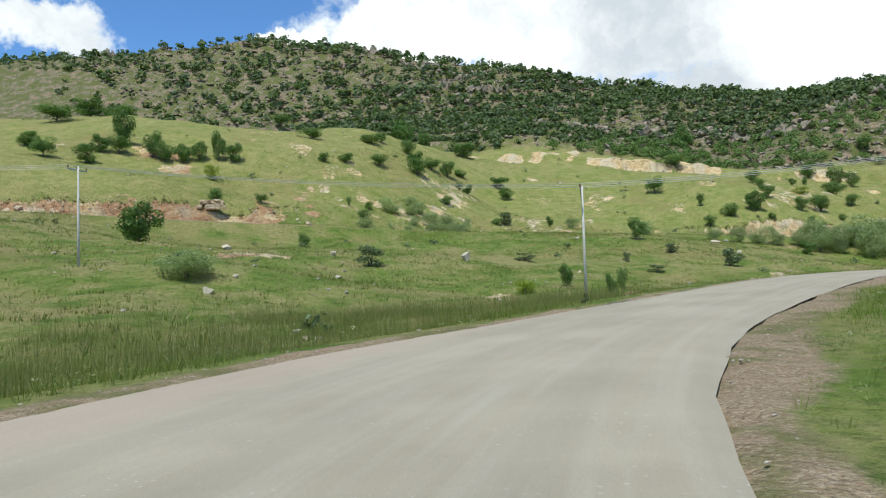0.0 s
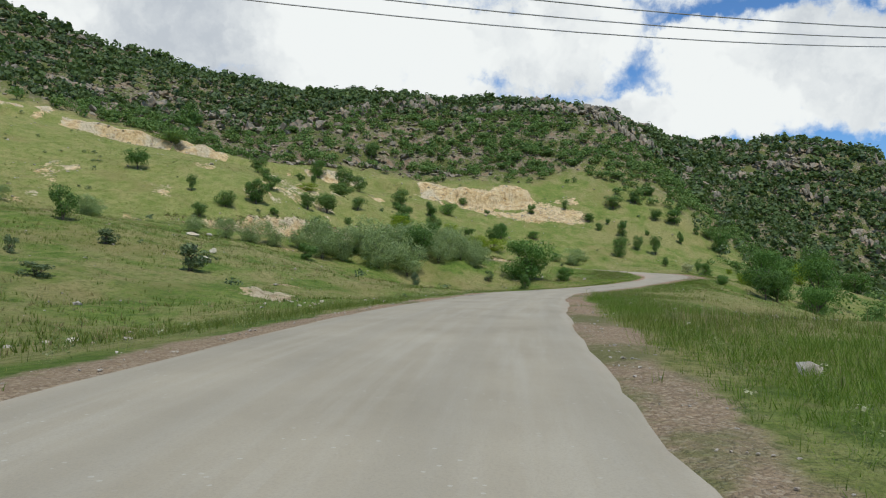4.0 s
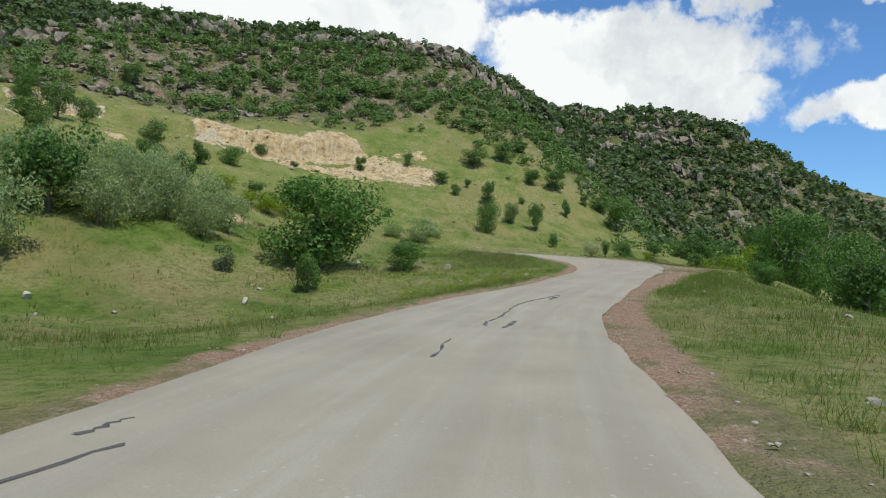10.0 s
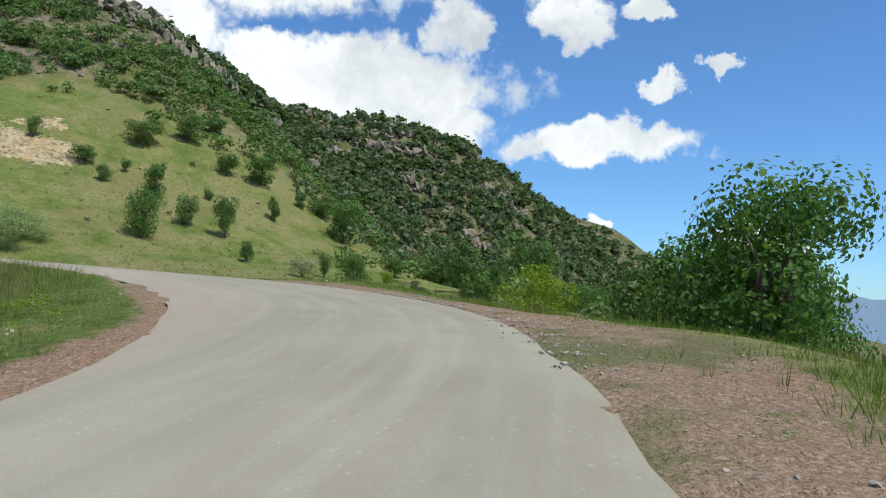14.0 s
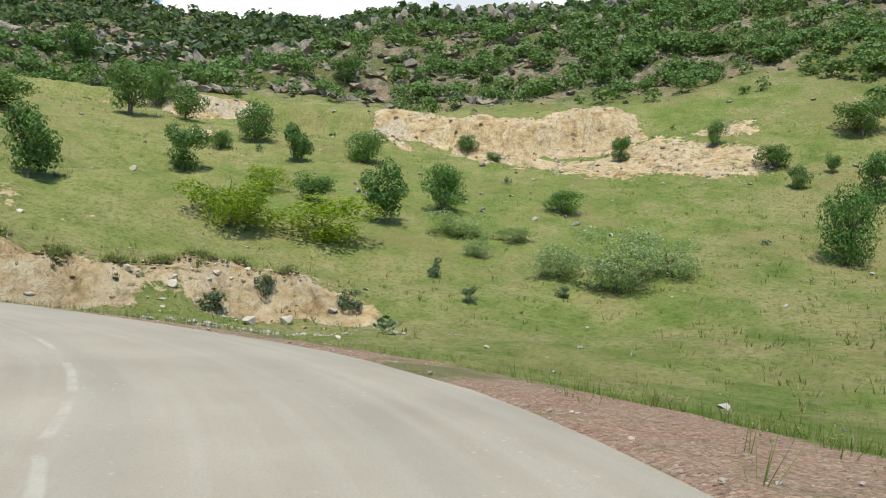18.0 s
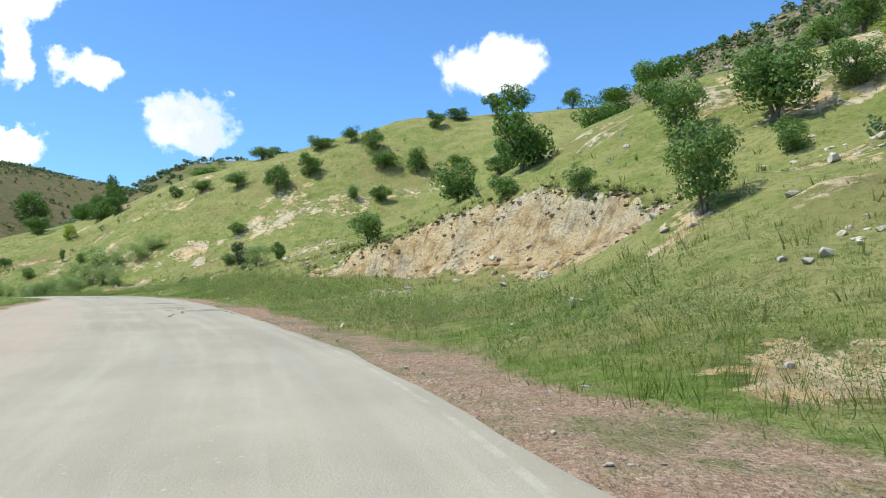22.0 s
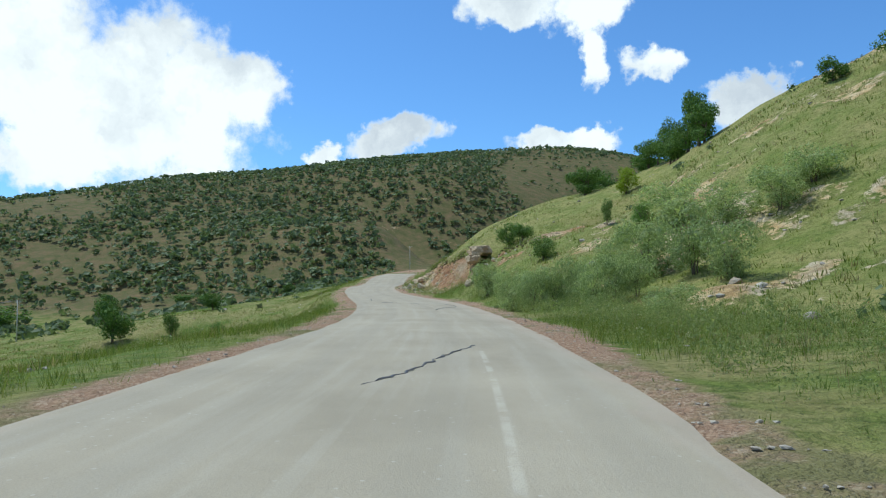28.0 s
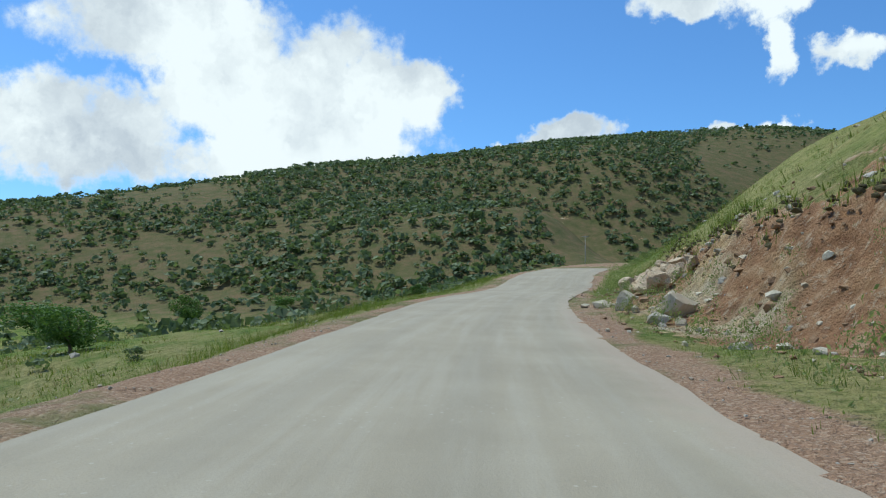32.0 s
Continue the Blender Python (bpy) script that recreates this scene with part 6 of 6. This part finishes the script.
def edge_banks():
    """Dark undercut turf along the upper lips of the raw banks."""
    rng = np.random.default_rng(77)
    x, y = [], []
    for bank, up, lip in ((BANKS[0], (0.73, 0.69), 0.1), (BANKS[1], (0.65, 0.76), 1.9), (BANKS[2], (0.47, 0.88), 0.1)):
        n = 260
        j = rng.integers(0, len(bank), n)
        reach = rng.normal(lip, 0.2, n) - (0.75 * fractal(bank[j, 0], bank[j, 1], 4.5, 43 if up[0] > 0.7 else 44, 3) if lip < 1 else -0.7 * fractal(bank[j, 0], bank[j, 1], 4.0, 19, 2))
        x.append(bank[j, 0] + up[0] * reach + rng.normal(0, 0.5, n) * up[1])
        y.append(bank[j, 1] + up[1] * reach - rng.normal(0, 0.5, n) * up[0])
    x, y = np.concatenate(x), np.concatenate(y)
    z = land(x, y)[0]
    many_rocks("turf_lip", x, y, z + 0.12, rng.uniform(0.10, 0.26, len(x)), rng.uniform(0.5, 0.9, len(x)), SOD, rng, "dark root-matted turf overhanging the raw banks", "turf", 1, 0.4)
    blades("lip_grass", x, y, z + 0.2, np.full(len(x), 0.4), np.full(len(x), 0.012), 7, GRASS, rng, "grass hanging over the lips of the banks", np.full(len(x), 0.4), 0.6)


def build_overhang():
    """A jutting shelf of layered rock above the red bank."""
    top = new("rock_overhang")
    x, y, z = 75.5, 106.4, 14.2
    # local x runs along the bank, local y points out over the road
    top.matrix_basis = pose(x, y, z + 0.75, 0, 0, 148 + 180) @ Matrix.Diagonal((0.98, 0.95, 0.86, 1))
    slabs = ((-0.75, 0.1, 0.3, 1.7, 2.2, 1.05), (0.85, 0.25, 0.35, 1.8, 2.4, 1.15), (0.05, 0.15, 0.98, 3.3, 2.1, 0.26), (0.5, -0.5, -0.65, 2.6, 1.5, 1.0), (1.9, -0.3, 0.15, 0.75, 1.3, 1.1),
             (-1.6, -0.5, -0.5, 0.9, 1.1, 0.8), (-0.6, 0.45, -0.25, 1.2, 1.4, 0.3), (2.3, -0.5, -0.5, 0.6, 0.9, 0.7))
    for k, (dx, dy, dz, w, d, h) in enumerate(slabs):
        me = rock_mesh("rock_slab", 400 + k, 1.0, 4, 0.13, 6, (0.46, 0.58))
        ob = part_of("rock_slab", me, LEDGE, top)
        ob.matrix_local = pose(dx, dy, dz, 3 * math.sin(k), 3 * math.cos(k), 9 * math.sin(2.3 * k)) @ Matrix.Diagonal((w, d, h, 1))
    tagged(top, "layered pale rock shelf jutting over the red roadside bank", "rock")
    rng = np.random.default_rng(83)
    for i in range(26):
        u, v = rng.uniform(0, 1), rng.uniform(0, 1)
        x, y = 55.5 - 9.5 * u + 0.6 * v, 112.9 + 5.6 * u + 2.2 * v
        w = rng.uniform(0.7, 1.5)
        ob = part_of("roadside_boulder", rock_mesh("roadside_boulder", 430 + i, 0.95, 3, 0.34, 16, (0.30, 0.5)), CREAM)
        ob.matrix_basis = pose(x, y, height(x, y) - 0.12 + 0.35 * v, rng.uniform(-20, 20), rng.uniform(-20, 20), i * 50) @ Matrix.Diagonal((w, w * 0.8, w * rng.uniform(0.55, 0.95), 1))
        tagged(ob, "pale cream jagged boulder at the end of the road cutting", "rock", "cutting boulders")
    for i, (x, y, w, h) in enumerate(((87.3, 95.9, 0.95, 0.75), (79.0, 99.6, 0.6, 0.35))):
        ob = part_of("bank_rock", rock_mesh("bank_rock", 450 + i, 0.85, 3, 0.3, 12, (0.34, 0.5)), LEDGE)
        ob.matrix_basis = pose(x, y, height(x, y) - 0.25, 0, 0, i * 70) @ Matrix.Diagonal((w, w * 0.8, h, 1))
        tagged(ob, "brown weathered rock standing out of the roadside bank", "rock", "bank rocks")


def cylinder(bm, a, b, r0, r1, sides=10):
    tube(bm, [a, tuple((p + q) / 2 for p, q in zip(a, b)), b], [r0, (r0 + r1) / 2, r1], sides)


def build_pole(x, y, tall, turn, arms, lean=0.0, base=None):
    """A round tapering power pole with crossarms, braces and insulators. Returns the wire points."""
    z = height(x, y) - 0.1
    top = new("power_pole")
    m = pose(x, y, z, lean, 0, turn)
    top.matrix_basis = m
    bm = bmesh.new()
    cylinder(bm, (0, 0, -0.4), (0, 0, tall), 0.11 if arms == 1 else 0.15, 0.055 if arms == 1 else 0.09, 12)
    part("shaft", bm, CONCRETE, top, smooth=True)
    ends = []
    for a in range(arms):
        h = tall - 0.25 - 0.9 * a
        bm = bmesh.new()
        bmesh.ops.create_cube(bm, size=1, matrix=Matrix.Translation((0, 0.1, h)) @ Matrix.Diagonal((1.9, 0.07, 0.09, 1)))
        arm = part("crossarm", bm, STEEL, top)
        for s in (-1, 1):
            bm = bmesh.new()
            cylinder(bm, (0.06 * s, 0.1, h - 0.45), (0.6 * s, 0.1, h - 0.04), 0.018, 0.018, 6)
            part("brace", bm, STEEL, arm)
        for u in (-0.88, 0.0 if a == 0 else 0.5, 0.88):
            bm = bmesh.new()
            tube(bm, [(u, 0.1, h + 0.04), (u, 0.1, h + 0.1), (u, 0.1, h + 0.13), (u, 0.1, h + 0.18), (u, 0.1, h + 0.21), (u, 0.1, h + 0.28)], [0.02, 0.025, 0.065, 0.035, 0.06, 0.03], 8)
            part("insulator", bm, CERAMIC, arm, smooth=True)
            if a == 0:
                ends.append(m @ Vector((u, 0.1, h + 0.27)))
    tagged(top, "slim grey concrete power pole with steel crossarm standing in grass" if arms == 1 else "tall grey power pole with two crossarms and insulators", "pole", "power poles")
    return ends


def string_wire(a, b, sag):
    bm = bmesh.new()
    pts = [a.lerp(b, k / 14) - Vector((0, 0, sag * 4 * (k / 14) * (1 - k / 14))) for k in range(15)]
    tube(bm, [tuple(p) for p in pts], [0.014] * 15, 4)
    tagged(part("overhead_wire", bm, WIRE), "thin grey power line wire strung between poles", "wire", "power wires")


def build_line():
    p1 = build_pole(27.6, 54.5, 7.3, 20, 1)
    p2 = build_pole(44.8, 23.2, 7.3, 25, 1)
    p3 = build_pole(59.5, -5.4, 8.6, 28, 2, 2.6)
    p0 = build_pole(9, 73, 6.5, 15, 1)
    p4 = build_pole(84, -44, 9.4, 32, 1)
    for a, b, s in ((p0, p1, 0.5), (p1, p2, 0.5), (p2, p3, 0.6), (p3, p4, 0.7)):
        for u, v in zip(a, b):
            string_wire(u, v, s)
    q = [build_pole(*r) for r in ((-95, 214, 9, 60, 1), (-170, 250, 9, 65, 1))]


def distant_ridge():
    """Mountains beyond the valley, the blue of distance haze painted into their colour."""
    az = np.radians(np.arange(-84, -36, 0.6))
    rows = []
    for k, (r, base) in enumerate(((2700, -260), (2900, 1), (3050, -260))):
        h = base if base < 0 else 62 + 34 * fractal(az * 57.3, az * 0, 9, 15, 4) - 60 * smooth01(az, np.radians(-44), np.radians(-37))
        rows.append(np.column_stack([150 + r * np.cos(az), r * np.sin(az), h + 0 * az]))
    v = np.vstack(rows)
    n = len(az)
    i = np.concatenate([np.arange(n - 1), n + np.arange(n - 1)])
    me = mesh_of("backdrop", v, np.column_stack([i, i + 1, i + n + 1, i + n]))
    tagged(part_of("backdrop", me, HAZE, smooth=True), "mountain range far beyond the valley, haze painted on in pale blue", "mountains", kind="structure")


def seal_cracks():
    """Dark, crooked tar seals on the asphalt."""
    rng = np.random.default_rng(31)
    for line in CRACKS_BEND + CRACKS_STRAIGHT + CRACK_BLOT:
        p = glide([(x, y, 0) for x, y in line], 0.16) if len(line) > 2 else np.array([(line[0][0] + (line[1][0] - line[0][0]) * s, line[0][1] + (line[1][1] - line[0][1]) * s, 0) for s in np.linspace(0, 1, 8)])
        p = p + np.column_stack([rng.normal(0, 0.025, (len(p), 2)), np.zeros(len(p))])
        d, who = to_line(p[:, 0], p[:, 1], LINE)
        bm = bmesh.new()
        rows = []
        for i in range(len(p)):
            way = p[min(i + 1, len(p) - 1)] - p[max(i - 1, 0)]
            side = Vector((-way[1], way[0], 0)).normalized() * rng.uniform(0.012, 0.045) * (2.0 if line in CRACK_BLOT else 1.0)
            z = LINE[who[i], 2] - 0.012 * d[i] + 0.012
            rows.append([bm.verts.new((p[i, 0] + side.x * s, p[i, 1] + side.y * s, z + dz)) for s, dz in ((-1, -0.01), (0, 0.004), (1, -0.01))])
        for a, b in zip(rows, rows[1:]):
            for k in (0, 1):
                bm.faces.new((a[k], b[k], b[k + 1], a[k + 1]))
        bmesh.ops.recalc_face_normals(bm, faces=bm.faces)
        part("crack_seal", bm, TAR, ROAD_SHEET, "dark crooked tar-filled crack")


lay_stones()
pile_crags()
raise_outcrops()
edge_banks()
build_overhang()
build_line()
distant_ridge()
seal_cracks()
